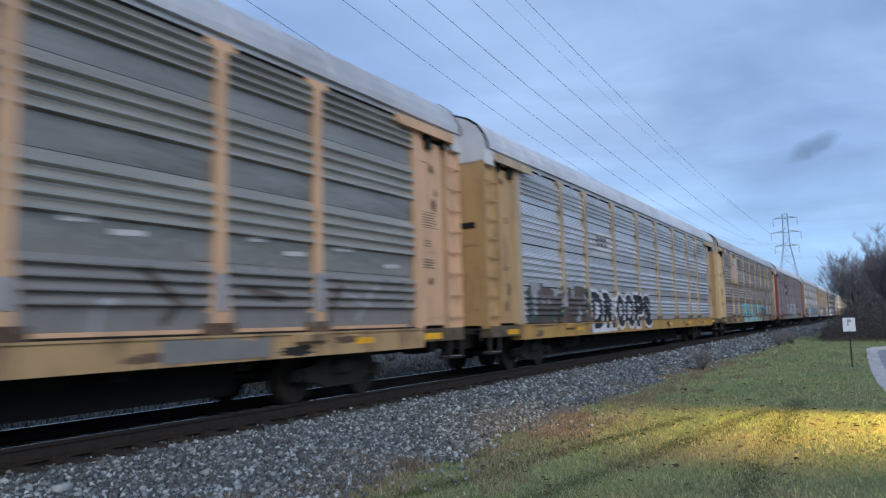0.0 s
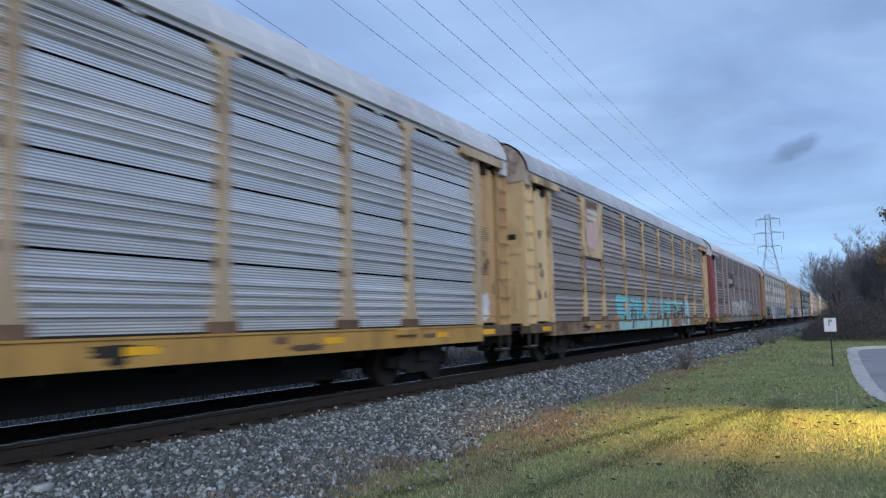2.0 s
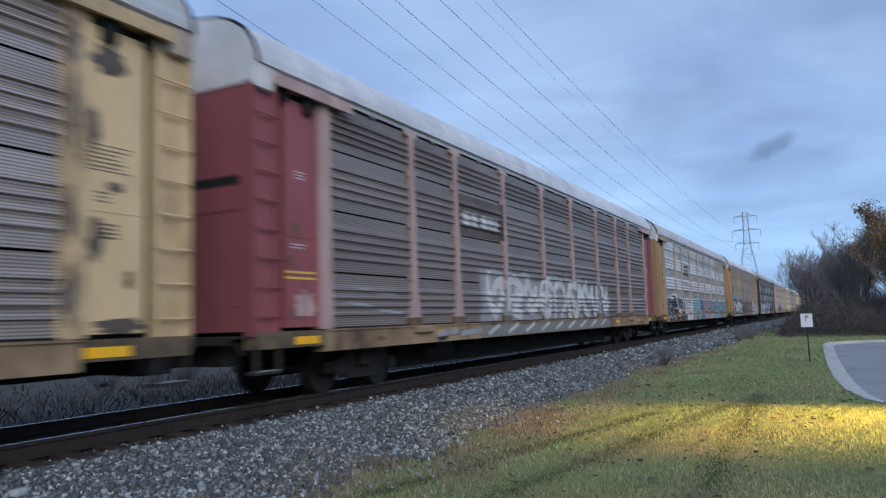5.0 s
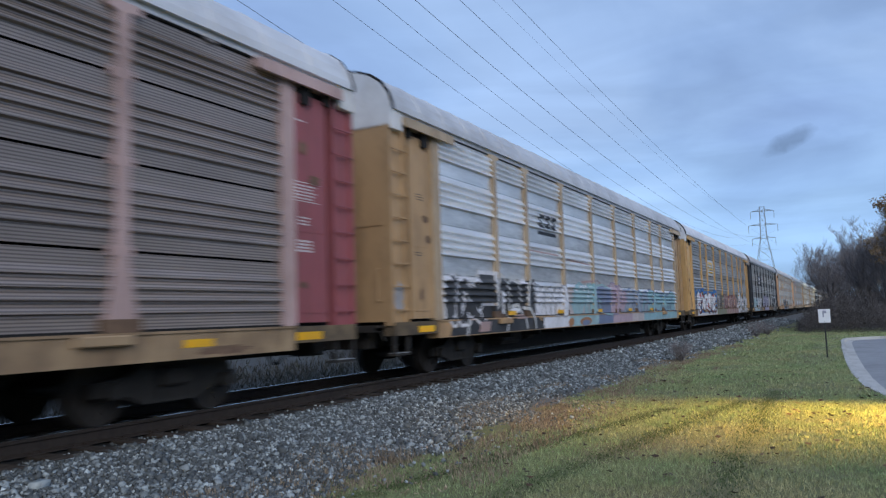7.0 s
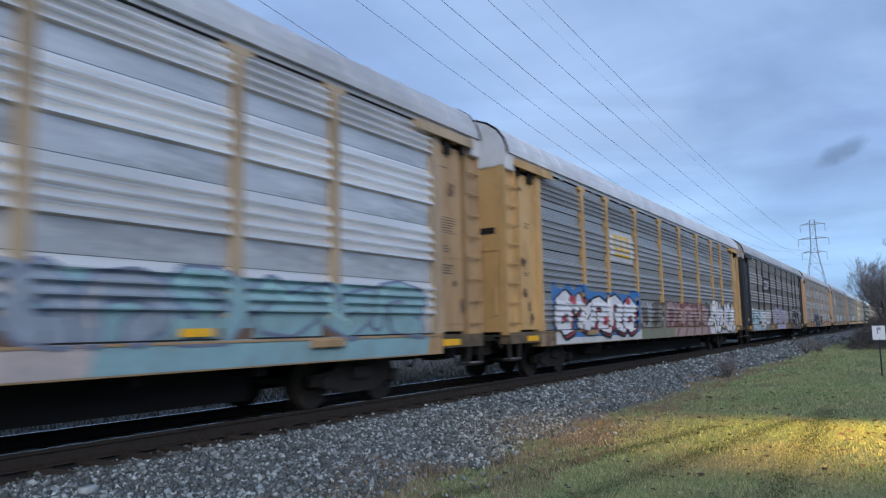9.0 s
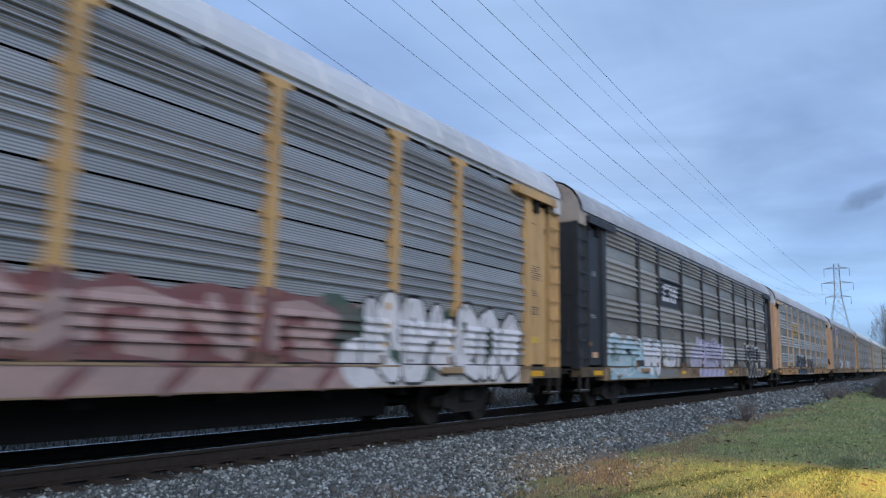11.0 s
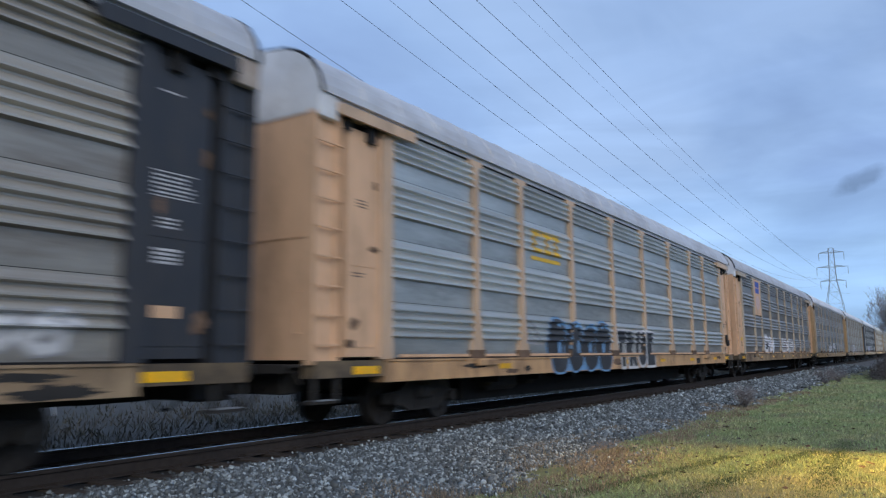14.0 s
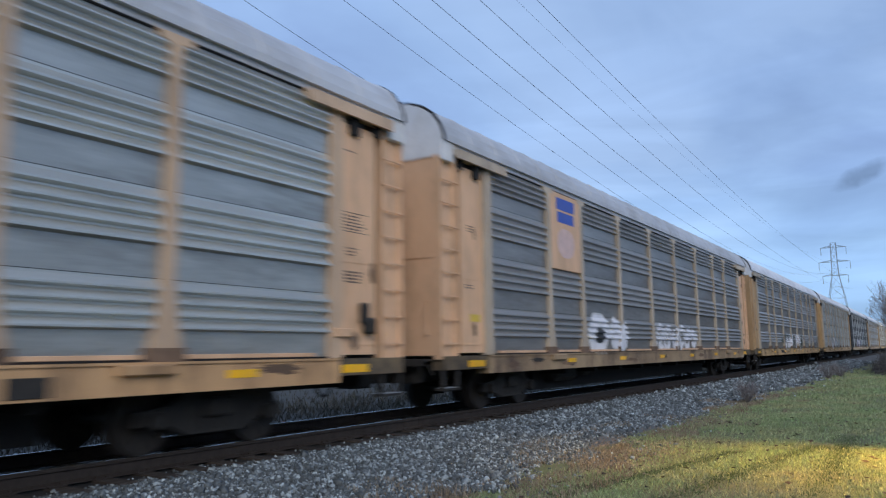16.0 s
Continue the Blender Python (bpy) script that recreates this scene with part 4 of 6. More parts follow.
def letters(text, s0, s1, z0, z1, fat=0.02):
    """Letters of the built-in font, side by side in a box: for each one its faces, as lists of (s, z)."""
    out = []
    w = (s1 - s0) / len(text)
    for i, ch in enumerate(text):
        cu = bpy.data.curves.new("letters", "FONT")
        cu.body, cu.offset, cu.resolution_u = ch, fat, 3
        ob = bpy.data.objects.new("letters", cu)
        me = ob.to_mesh()
        co = np.array([v.co[:2] for v in me.vertices])
        lo, hi = co.min(0), co.max(0)
        co = (co - lo) / (hi - lo) * (w * 0.97, z1 - z0) + (s0 + w * i, z0)
        out.append([[tuple(co[j]) for j in p.vertices] for p in me.polygons])
        ob.to_mesh_clear()
        bpy.data.objects.remove(ob)
        bpy.data.curves.remove(cu)
    return out


def painted(car, style, faces, material, lift=0.004, label="", name="graffiti", joined=False, tiers_of_paint=True, step=0.0003):
    """Lay flat outlines on the wagon's side, cut where the side steps in or out: one part each, unless joined."""
    if not joined:
        for i, f in enumerate(faces):
            painted(car, style, [f] if isinstance(f[0], tuple) else f, material, lift + 0.0004 * i, label, name, True, False)
        return None
    bm = bmesh.new()
    step = step if tiers_of_paint else 0.0
    for i, f in enumerate(faces):
        bm.faces.new([bm.verts.new((step * i, s, z)) for s, z in f])
    if not tiers_of_paint:
        bmesh.ops.remove_doubles(bm, verts=bm.verts, dist=1e-4)
    bmesh.ops.triangulate(bm, faces=[f for f in bm.faces if len(f.verts) > 4])
    zs = [v.co.z for v in bm.verts]
    ss = [v.co.y for v in bm.verts]
    cuts = [1.113, 1.125, 1.395, 1.405, 1.695, 1.705]
    for z0, z1 in TIERS:
        cuts += [z for _, z in tier_profile(style, z0, z1)]
    for z in cuts:
        if min(zs) < z < max(zs):
            bmesh.ops.bisect_plane(bm, geom=bm.verts[:] + bm.edges[:] + bm.faces[:], plane_co=(0, 0, z), plane_no=(0, 0, 1), dist=1e-5)
    for p in POSTS:
        for d in (-0.245, -0.235, -0.17, -0.16, -0.115, -0.105, 0.105, 0.115, 0.16, 0.17, 0.235, 0.245):
            if min(ss) < p + d < max(ss):
                bmesh.ops.bisect_plane(bm, geom=bm.verts[:] + bm.edges[:] + bm.faces[:], plane_co=(0, p + d, 0), plane_no=(0, 1, 0), dist=1e-5)
    for v in bm.verts:
        v.co.x += surface_x(style, v.co.y, v.co.z) + lift
    return part(name, bm, material, car, label)


def spray(name, c, amount=0.25):
    return mat(name, [x * 0.88 for x in c], [min(1, x * 1.1) for x in c], 4.0, 0.6, 0, 0, 1, (0.2, 0.2, 0.2), 2.2, amount)


S_BLACK = spray("spray_black", (0.012, 0.013, 0.016), 0.12)
S_WHITE = spray("spray_white", (0.74, 0.74, 0.78))
S_TEAL = spray("spray_teal", (0.20, 0.55, 0.60))
S_MINT = spray("spray_mint", (0.36, 0.62, 0.60))
S_ORANGE = spray("spray_orange", (0.60, 0.26, 0.12))
S_BLUE = spray("spray_blue", (0.05, 0.20, 0.50))
S_SKY = spray("spray_sky_blue", (0.22, 0.45, 0.72))
S_RUST = spray("spray_rust", (0.36, 0.17, 0.07), 0.5)
S_KHAKI = spray("spray_khaki", (0.40, 0.38, 0.26), 0.6)
S_SHELL = spray("spray_shell", (0.52, 0.46, 0.45), 0.4)
S_PALETEAL = spray("spray_pale_teal", (0.32, 0.48, 0.51), 0.4)
S_DENIM = spray("spray_denim", (0.16, 0.20, 0.31), 0.4)
S_ROSE = spray("spray_rose_grey", (0.46, 0.34, 0.39), 0.4)
S_MIST = spray("spray_mist_blue", (0.29, 0.35, 0.43), 0.4)
S_SEA = spray("spray_sea", (0.25, 0.43, 0.48), 0.4)
S_PALEBLUE = spray("spray_pale_blue", (0.36, 0.56, 0.64))
S_RED = spray("spray_red", (0.45, 0.05, 0.07))
S_MAROON = spray("spray_maroon", (0.22, 0.09, 0.09), 0.6)
S_DUSTY = spray("spray_dusty_pink", (0.42, 0.29, 0.27), 0.5)
S_BLUSH = spray("spray_blush", (0.66, 0.47, 0.43))
S_PLUM = spray("spray_plum", (0.24, 0.22, 0.34))
S_LILAC = spray("spray_lilac", (0.51, 0.49, 0.67))
S_OLIVE = spray("spray_olive", (0.22, 0.24, 0.14), 0.5)
S_GREY = spray("spray_grey", (0.36, 0.36, 0.38), 0.4)
S_BROWN = spray("spray_brown", (0.10, 0.075, 0.06), 0.4)
S_DEEPSKY = spray("spray_deep_sky", (0.17, 0.34, 0.56), 0.35)
S_ICE = spray("spray_ice_blue", (0.46, 0.62, 0.68), 0.35)
S_SILVER = spray("spray_silver", (0.36, 0.36, 0.38), 0.6)
S_FADED = spray("spray_faded_grey", (0.23, 0.225, 0.215), 0.5)
S_COAL = spray("spray_coal", (0.035, 0.036, 0.04), 0.2)
S_PALELILAC = spray("spray_pale_lilac", (0.52, 0.50, 0.63), 0.4)
S_BOTTLE = spray("spray_bottle_green", (0.045, 0.10, 0.075), 0.35)
S_GREEN = spray("spray_green", (0.03, 0.065, 0.05), 0.35)
L_YELLOW = spray("logo_yellow", (0.75, 0.46, 0.03), 0.15)
L_BLUE = spray("logo_blue", (0.05, 0.10, 0.42), 0.15)
L_INK = spray("stencil_ink", (0.05, 0.045, 0.04), 0.3)
L_PALE = spray("stencil_white", (0.62, 0.62, 0.62), 0.3)
M_LABEL = spray("yellow_label", (0.72, 0.50, 0.07), 0.2)


def stroke(pts, w, n=9):
    """One round-ended brush stroke through the points, as overlapping faces."""
    out = []
    for (a, b), (c, d) in zip(pts, pts[1:]):
        l = math.hypot(c - a, d - b) or 1
        u, v = -(d - b) / l * w / 2, (c - a) / l * w / 2
        out.append([(a + u, b + v), (a - u, b - v), (c - u, d - v), (c + u, d + v)])
    return out + [ellipse(a, b, w / 2, w / 2, n, 0, 2) for a, b in pts]


# skeletons of graffiti shapes on a grid of nine by nine
SHAPES = dict(arch="10 04 18 59 87 93 60", loop="20 05 29 69 95 70 20|36 53", hook="97 59 17 03 30 71 75 46 24", fork="02 08 35 69 94|35 51 90", bar="28 41 60|79 72|06 33", tail="02 08 49 97 73 34|66 41 90", zig="06 29 55 87|55 22 61 94", cup="09 13 50 84 88 57 35")


def shape_lines(kind, s0, s1, z0, z1, lean=0.0):
    return [[(s0 + (s1 - s0) * int(q[0]) / 9 + lean * int(q[1]) / 9, z0 + (z1 - z0) * int(q[1]) / 9) for q in line.split()] for line in SHAPES[kind].split("|")]


def brush(car, style, lines, w, m, lift, label=""):
    """Strokes of one colour and width, laid as one coat."""
    fs = [f for l in lines for f in stroke(l, w)]
    return tagged(painted(car, style, fs, m, lift, label, joined=True, step=0.00012), kind="stuff")


def fat(car, style, kinds, s0, s1, z0, z1, w, fill, line, edge=0.07, lift=0.006, lean=0.08, inner=None, drop=0.0):
    """Fat outlined shapes side by side, each lapping over the one before."""
    n = len(kinds)
    cell = (s1 - s0) / n
    for i, kind in enumerate(kinds):
        a, b = s0 + cell * i + w * 0.36, s0 + cell * (i + 1) - w * 0.36
        lo, hi = z0 + w / 2 + drop * (i % 2), z1 - w / 2 - 0.05 * ((i * 7) % 3)
        lines = shape_lines(kind, a, b, lo, hi, lean)
        up = lift + 0.0045 * i
        brush(car, style, lines, w + 2 * edge, line, up, "sprayed outline of a fat shape")
        brush(car, style, lines, w, fill, up + 0.004, "sprayed fat shape")
        if inner:
            brush(car, style, [[(p + 0.03, q + w * 0.24) for p, q in l[:3]] for l in lines[:1]], 0.05, inner, up + 0.007, "thin sprayed highlight")


def mass(car, style, s0, s1, z0, z1, m, lift, seed, label="sprayed ground of a large piece", n=14):
    """An uneven coat of paint with a ragged top."""
    rd = random.Random(seed)
    top = [(s1 + (s0 - s1) * i / n, z1 - rd.uniform(0, 0.28) * (z1 - z0)) for i in range(n + 1)]
    painted(car, style, [[(s0, z0), (s1, z0)] + top], m, lift, label)


def word(car, style, text, s0, s1, z0, z1, fill, line, weight=0.05, edge=0.1, lift=0.006):
    """Letters of the built-in font with a broad sprayed outline."""
    w = (s1 - s0) / len(text)
    for i, ch in enumerate(text):
        a, b = s0 + w * i, s0 + w * (i + 1)
        painted(car, style, letters(ch, a - edge * 0.7, b + edge * 0.7, z0 - edge, z1 + edge, weight + edge * 0.75), line, lift + 0.004 * i, "pale sprayed outline of a letter")
        painted(car, style, letters(ch, a + 0.03, b - 0.03, z0, z1, weight), fill, lift + 0.003 + 0.004 * i, "dark sprayed letter")


def throwup(car, style, s0, s1, z0, z1, n, fill, line, seed, inner=None, tail=0.0, sq=2.8):
    """Bubble shapes side by side: a pale outline, a fill over it, small eyes on top."""
    rd = random.Random(seed)
    w = (s1 - s0) / n
    a, b, c = [], [], []
    for i in range(n):
        cs = s0 + w * (i + 0.5) + rd.uniform(-0.05, 0.05) * w
        lo = z0 + rd.uniform(0, 0.08) * (z1 - z0) - tail * rd.random()
        hi = z1 - rd.uniform(0, 0.12) * (z1 - z0)
        cz, rz, t = (lo + hi) / 2, (hi - lo) / 2, rd.uniform(-0.12, 0.16)
        a.append(ellipse(cs, cz, w * 0.55, rz, tilt=t, sq=sq))
        b.append(ellipse(cs, cz, w * 0.55 - 0.075, rz - 0.085, tilt=t, sq=sq))
        k = rd.choice((0, 1, 2))
        if k != 1:
            c.append(ellipse(cs + rd.uniform(-0.1, 0.1) * w, cz + rz * 0.3, w * 0.13, rz * 0.17, 10, t))
        if k:
            c.append(rect(cs - w * 0.05, cs + w * 0.09, lo + 0.02, cz - rz * 0.3, t * rz))
    painted(car, style, a, line, 0.006, "pale spray-painted outline of bubble shapes")
    painted(car, style, b, fill, 0.010, "spray-painted bubble shapes")
    painted(car, style, c, inner or line, 0.014)


def wild(car, style, s0, s1, z0, z1, colours, seed, n=16, base=None):
    """Jagged overlapping strokes in several colours, not to be read."""
    rd = random.Random(seed)
    if base:
        painted(car, style, [ellipse((s0 + s1) / 2, (z0 + z1) / 2, (s1 - s0) / 2, (z1 - z0) / 2, 26, 0, 7)], base, 0.004, "sprayed ground of a wall of graffiti")
    for j, m in enumerate(colours):
        fs = []
        for i in range(n // len(colours) + 1):
            cs, cz = rd.uniform(s0 + 0.2, s1 - 0.2), rd.uniform(z0 + 0.2, z1 - 0.15)
            k = rd.random()
            if k < 0.55:
                fs.append(rect(cs - rd.uniform(0.06, 0.2), cs + rd.uniform(0.06, 0.2), max(z0, cz - rd.uniform(0.25, 0.6)), min(z1, cz + rd.uniform(0.2, 0.5)), rd.uniform(-0.25, 0.3)))
            else:
                fs.append([(p, min(max(q, z0), z1)) for p, q in ellipse(cs, cz, rd.uniform(0.15, 0.42), rd.uniform(0.12, 0.36), 14, rd.uniform(-0.3, 0.3))])
        tagged(painted(car, style, fs, m, 0.007 + 0.0025 * j, "jagged spray-painted strokes", joined=True), kind="stuff")


def build_wagon(label, style, m_sheet, m_paint, m_sill=None, m_end=None, m_cap=None, m_roof=None, extra=None, strip=False, latches=True, reflectors=(6.2, 9.75, 13.4, 17.0, 20.6, 24.1), seed=0):
    """One wagon; its origin is the coupling at its leading end, on the rails."""
    rd = random.Random(seed)
    c = new("car_carrier_wagon")
    tagged(c, label, "railway wagon", group="wagons of the train")
    m_sill, m_end, m_cap, m_roof = m_sill or m_paint, m_end or m_paint, m_cap or M_CAP, m_roof or M_ROOF
    flip = pose(0, LEN, 0, 0, 0, 180)
    put("core", simple("core", (-1.39, 1.39, 0.75, LEN - 0.75, 1.1, 5.06)), M_NEARBLACK, c, None, "solid near-black box standing for the unlit inside of the wagon")
    put("roof", roof_mesh(), m_roof, c, None, "weathered galvanised arched roof")
    for side in (0, 1):
        base = flip if side else Matrix.Identity(4)
        put("side_sill", simple("side_sill", (1.30, 1.58, 2.2, LEN - 2.2, 0.76, 1.105), (1.5, 1.6, 2.2, LEN - 2.2, 1.085, 1.115)), m_sill, c, base)
        put("top_chord", simple("top_chord", (1.46, 1.548, 0.62, LEN - 0.62, 4.986, 5.074)), m_roof, c, base)
        # black strips over the sheets' edges paint the shadow lines there
        put("sheet_gap", simple("sheet_gap", (1.40, 1.553, EDGES[0], EDGES[-1], 1.117, 1.142), (1.40, 1.535, EDGES[0], EDGES[-1], 4.968, 4.986)), M_NEARBLACK, c, base, "near-black strips, shade painted along the sheets' lower and upper edges")
        for a, b in zip(EDGES, EDGES[1:]):
            if strip and not side:
                bm = bmesh.new()
                box(bm, 1.49, 1.556, a + 0.3, b - 0.3, 1.143, 1.195, 0.004)
                part("kick_strip", bm, m_end, c)
            if style == "fine":
                put("top_lug", simple("top_lug", (1.50, 1.545, -0.09, 0.09, 4.94, 4.99)), m_sheet, c, base @ pose(0, (a + b) / 2, 0))
            for z0, z1 in TIERS:
                o = put("panel", sheet_mesh(style, b - a, z0, z1), m_sheet, c, base @ pose(0, a, 0))
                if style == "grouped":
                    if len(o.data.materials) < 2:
                        o.data.materials.append(PLAIN_BAND[m_sheet])
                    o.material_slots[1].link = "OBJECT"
                    o.material_slots[1].material = PLAIN_BAND[m_sheet]
        for p in POSTS:
            put("post", post_mesh(), m_paint, c, base @ pose(0, p, 0))
            if style == "fine":
                for z in (2.05, 3.09, 4.13):
                    put("joint_bracket", simple("joint_bracket", (1.48, 1.562, -0.15, 0.15, -0.055, 0.055), (1.48, 1.572, -0.13, -0.1, -0.03, 0.03), (1.48, 1.572, 0.1, 0.13, -0.03, 0.03)), M_BRACKET if m_paint in (P_PALE, P_CREAM) else m_paint, c, base @ pose(0, p, z))
            put("post_foot", simple("post_foot", (1.5, 1.582, -0.26, 0.26, 1.118, 1.27)), M_RUST, c, base @ pose(0, p, 0))
        for e in (0, 1):
            # the closed corner at each end: ladder bay, plain door side, frame and track cover
            em = base @ (Matrix.Translation((0, LEN, 0)) @ Matrix.Diagonal((1, -1, 1, 1)) if e else Matrix.Identity(4))
            k = "b" if e else "a"

            def mir(y0, y1):
                return (LEN - y1, LEN - y0) if e else (y0, y1)
            lo, hi = mir(0.58, 1.14)
            lad = put("ladder_bay", channel("ladder_bay" + k, lo, hi), m_end, c, base)
            if not side:
                for i in range(8):
                    z = 1.32 + 0.43 * i
                    put("rung", simple("rung" + k, (1.53, 1.555, *mir(0.60, 1.14), 0, 0.022)), m_end, lad, pose(0, 0, z))
            put("door_side", simple("door_side" + k, (1.38, 1.505, *mir(1.30, 2.12), 1.16, 4.72), (1.38, 1.513, *mir(1.32, 2.1), 1.3, 1.33), (1.38, 1.511, *mir(1.32, 2.1), 2.55, 2.565)), m_end, c, base)
            put("door_frame", simple("door_frame" + k, (1.38, 1.56, *mir(2.12, 2.22), 1.12, 4.8), (1.38, 1.566, *mir(2.22, 2.42), 1.12, 4.97)), m_paint, c, base)
            put("track_cover", simple("track_cover" + k, (1.36, 1.66, *mir(1.0, 2.95), 4.86, 4.985), (1.62, 1.67, *mir(1.0, 2.95), 4.80, 4.87)), m_paint, c, base)
            put("corner_plate", simple("corner_plate" + k, (1.36, 1.58, *mir(0.583, 0.997), 4.70, 5.078), bevel=0.012), m_cap, c, base, "pale corner plate below the roof's end")
            put("door_hanger", simple("door_hanger" + k, (1.51, 1.58, *mir(1.75, 1.95), 4.55, 4.86)), M_NEARBLACK, c, base)
            put("door_hanger", simple("door_hanger_small" + k, (1.51, 1.56, *mir(1.2, 1.35), 4.65, 4.86)), M_NEARBLACK, c, base)
            put("end_sill", simple("end_sill" + k, (1.30, 1.56, *mir(0.62, 2.197), 0.86, 1.105)), M_GRIMYEND, c, base, "grimy painted end of the sill")
            put("step_tread", simple("step_tread" + k, (1.36, 1.54, *mir(0.66, 1.11), 0.541, 0.552)), M_GALV, c, base)
            put("step_bracket", simple("step" + k, (1.35, 1.53, *mir(0.62, 1.15), 0.50, 0.54), (1.47, 1.53, *mir(0.62, 0.68), 0.54, 0.9), (1.47, 1.53, *mir(1.09, 1.15), 0.54, 0.9)), M_TRUCK, c, base)
    for e in (0, 1):
        base = flip if e else Matrix.Identity(4)
        put("roof_end", cap_mesh(), m_cap, c, base, "pale end panel below the arched roof")
        put("roof_rim", rim_mesh(), M_NEARBLACK, c, base)
        for s in (-1, 1):
            x0, x1 = (0.015, 1.44) if s > 0 else (-1.44, -0.015)
            d = put("end_door", simple("end_door%d" % s, (x0, x1, 0.60, 0.70, 1.12, 4.78), (x0, x1, 0.585, 0.60, 2.9, 2.93)), m_end, c, base)
            if latches:
                put("latch_recess", simple("latch%d" % s, (s * 0.75 - 0.5, s * 0.75 + 0.5, 0.592, 0.60, 3.28, 3.42)), M_NEARBLACK, d)
        put("coupler", simple("coupler", (-0.14, 0.14, -0.02, 1.6, 0.62, 0.88), (-0.2, 0.2, 0.0, 0.28, 0.55, 0.95), (-0.9, 0.9, 0.62, 0.95, 0.62, 1.05), bevel=0.02), M_TRUCK, c, base)
        bm_hose = shared("brake_hose", lambda: (lambda bm: (hose(bm, [(0.45, 0.62 - 0.06 * i, 0.72 - 0.3 * math.sin(i * 0.31)) for i in range(11)], 0.025), mesh_of("brake_hose", bm))[1])(bmesh.new()))
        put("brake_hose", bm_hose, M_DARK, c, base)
        lever = shared("uncoupling_lever", lambda: (lambda bm: (hose(bm, [(0.18, 0.25, 0.95), (0.3, 0.48, 0.97), (0.9, 0.5, 0.96), (1.3, 0.5, 0.95), (1.4, 0.5, 0.78)], 0.016, 5), mesh_of("uncoupling_lever", bm))[1])(bmesh.new()))
        put("uncoupling_lever", lever, M_TRUCK, c, base)
        put("end_platform", simple("end_platform", (-1.3, 1.3, 0.30, 0.60, 1.02, 1.06), (-1.3, 1.3, 0.30, 0.33, 0.94, 1.02)), M_TRUCK, c, base)
        rail = shared("grab_iron", lambda: (lambda bm: (hose(bm, [(1.25, 0.6, 1.5), (1.25, 0.52, 1.5), (1.25, 0.52, 2.1), (1.25, 0.6, 2.1)], 0.014, 5), mesh_of("grab_iron", bm))[1])(bmesh.new()))
        put("grab_iron", rail, m_end, c, base)
        put("air_reservoir", simple("air_reservoir", (0.55, 0.95, 6.6, 8.0, 0.42, 0.82), bevel=0.1), M_TRUCK, c, base)
        put("brake_cylinder", simple("brake_cylinder", (0.55, 0.9, 8.5, 9.1, 0.5, 0.85), bevel=0.09), M_TRUCK, c, base)
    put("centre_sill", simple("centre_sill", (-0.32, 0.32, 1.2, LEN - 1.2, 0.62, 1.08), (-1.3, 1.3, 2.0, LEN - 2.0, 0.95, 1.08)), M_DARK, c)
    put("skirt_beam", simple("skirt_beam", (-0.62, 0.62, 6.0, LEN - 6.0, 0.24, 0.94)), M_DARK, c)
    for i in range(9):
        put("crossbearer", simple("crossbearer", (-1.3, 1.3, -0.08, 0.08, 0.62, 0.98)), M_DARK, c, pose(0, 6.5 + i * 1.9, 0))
    for s in reflectors:
        put("reflector", simple("reflector", (1.578, 1.584, -0.24, 0.24, 0.90, 1.0)), M_REFLECT, c, pose(0, s, 0))
    for s in (1.75, 26.3):
        put("reflector", simple("reflector_end", (1.558, 1.564, -0.3, 0.3, 0.90, 1.02)), M_REFLECT, c, pose(0, s, 0))
    put("jack_pad", simple("jack_pad", (1.5, 1.66, -0.35, 0.35, 0.97, 1.09), bevel=0.015), m_sill, c, pose(0, 5.4, 0))
    put("jack_pad", simple("jack_pad", (1.5, 1.66, -0.35, 0.35, 0.97, 1.09), bevel=0.015), m_sill, c, pose(0, LEN - 5.4, 0))
    bogie(c, 4.0, M_TRUCK)
    bogie(c, LEN - 4.0, M_TRUCK)
    # blotches of rust and soot on the sill and the door sides
    for i in range(9):
        dab(c, splash(rd.uniform(3, LEN - 3), rd.uniform(0.84, 1.0), rd.uniform(0.15, 0.6), rd.uniform(0.05, 0.1), seed * 50 + i), 1.5803 + 0.0002 * i, M_RUST if i % 3 else M_TRUCK, "blotch of rust")
    for i in range(6):
        s = rd.choice((rd.uniform(1.3, 2.0), LEN - rd.uniform(1.3, 2.0)))
        dab(c, splash(s, rd.uniform(1.3, 2.2) if i % 2 else rd.uniform(2.4, 4.5), rd.uniform(0.04, 0.14), rd.uniform(0.05, 0.18), seed * 50 + 20 + i), 1.5155 + 0.0001 * i, M_RUST, "blotch of rust")
    if extra:
        extra(c, style)
    return c


M_ROOF = mat("roof_zinc", (0.62, 0.63, 0.65), (0.73, 0.74, 0.76), 1.2, 0.5, 0.2, 0.15, 20, (0.30, 0.28, 0.27), 0.9, 0.4, (1, 0.6, 1), vary=0.08)
M_ROOFDARK = mat("roof_zinc_dull", (0.47, 0.48, 0.50), (0.56, 0.57, 0.59), 1.2, 0.55, 0.2, 0.15, 20, (0.2, 0.18, 0.17), 0.9, 0.4, (1, 0.6, 1), vary=0.08)
M_CAP = mat("end_cap_white", (0.62, 0.63, 0.65), (0.74, 0.75, 0.76), 2.0, 0.6, 0, 0.1, 30, (0.35, 0.33, 0.30), 1.2, 0.45)
M_CAPRUST = mat("end_cap_peeling", (0.40, 0.32, 0.26), (0.55, 0.47, 0.40), 2.0, 0.7, 0, 0.3, 30, (0.12, 0.06, 0.035), 1.3, 1.0)
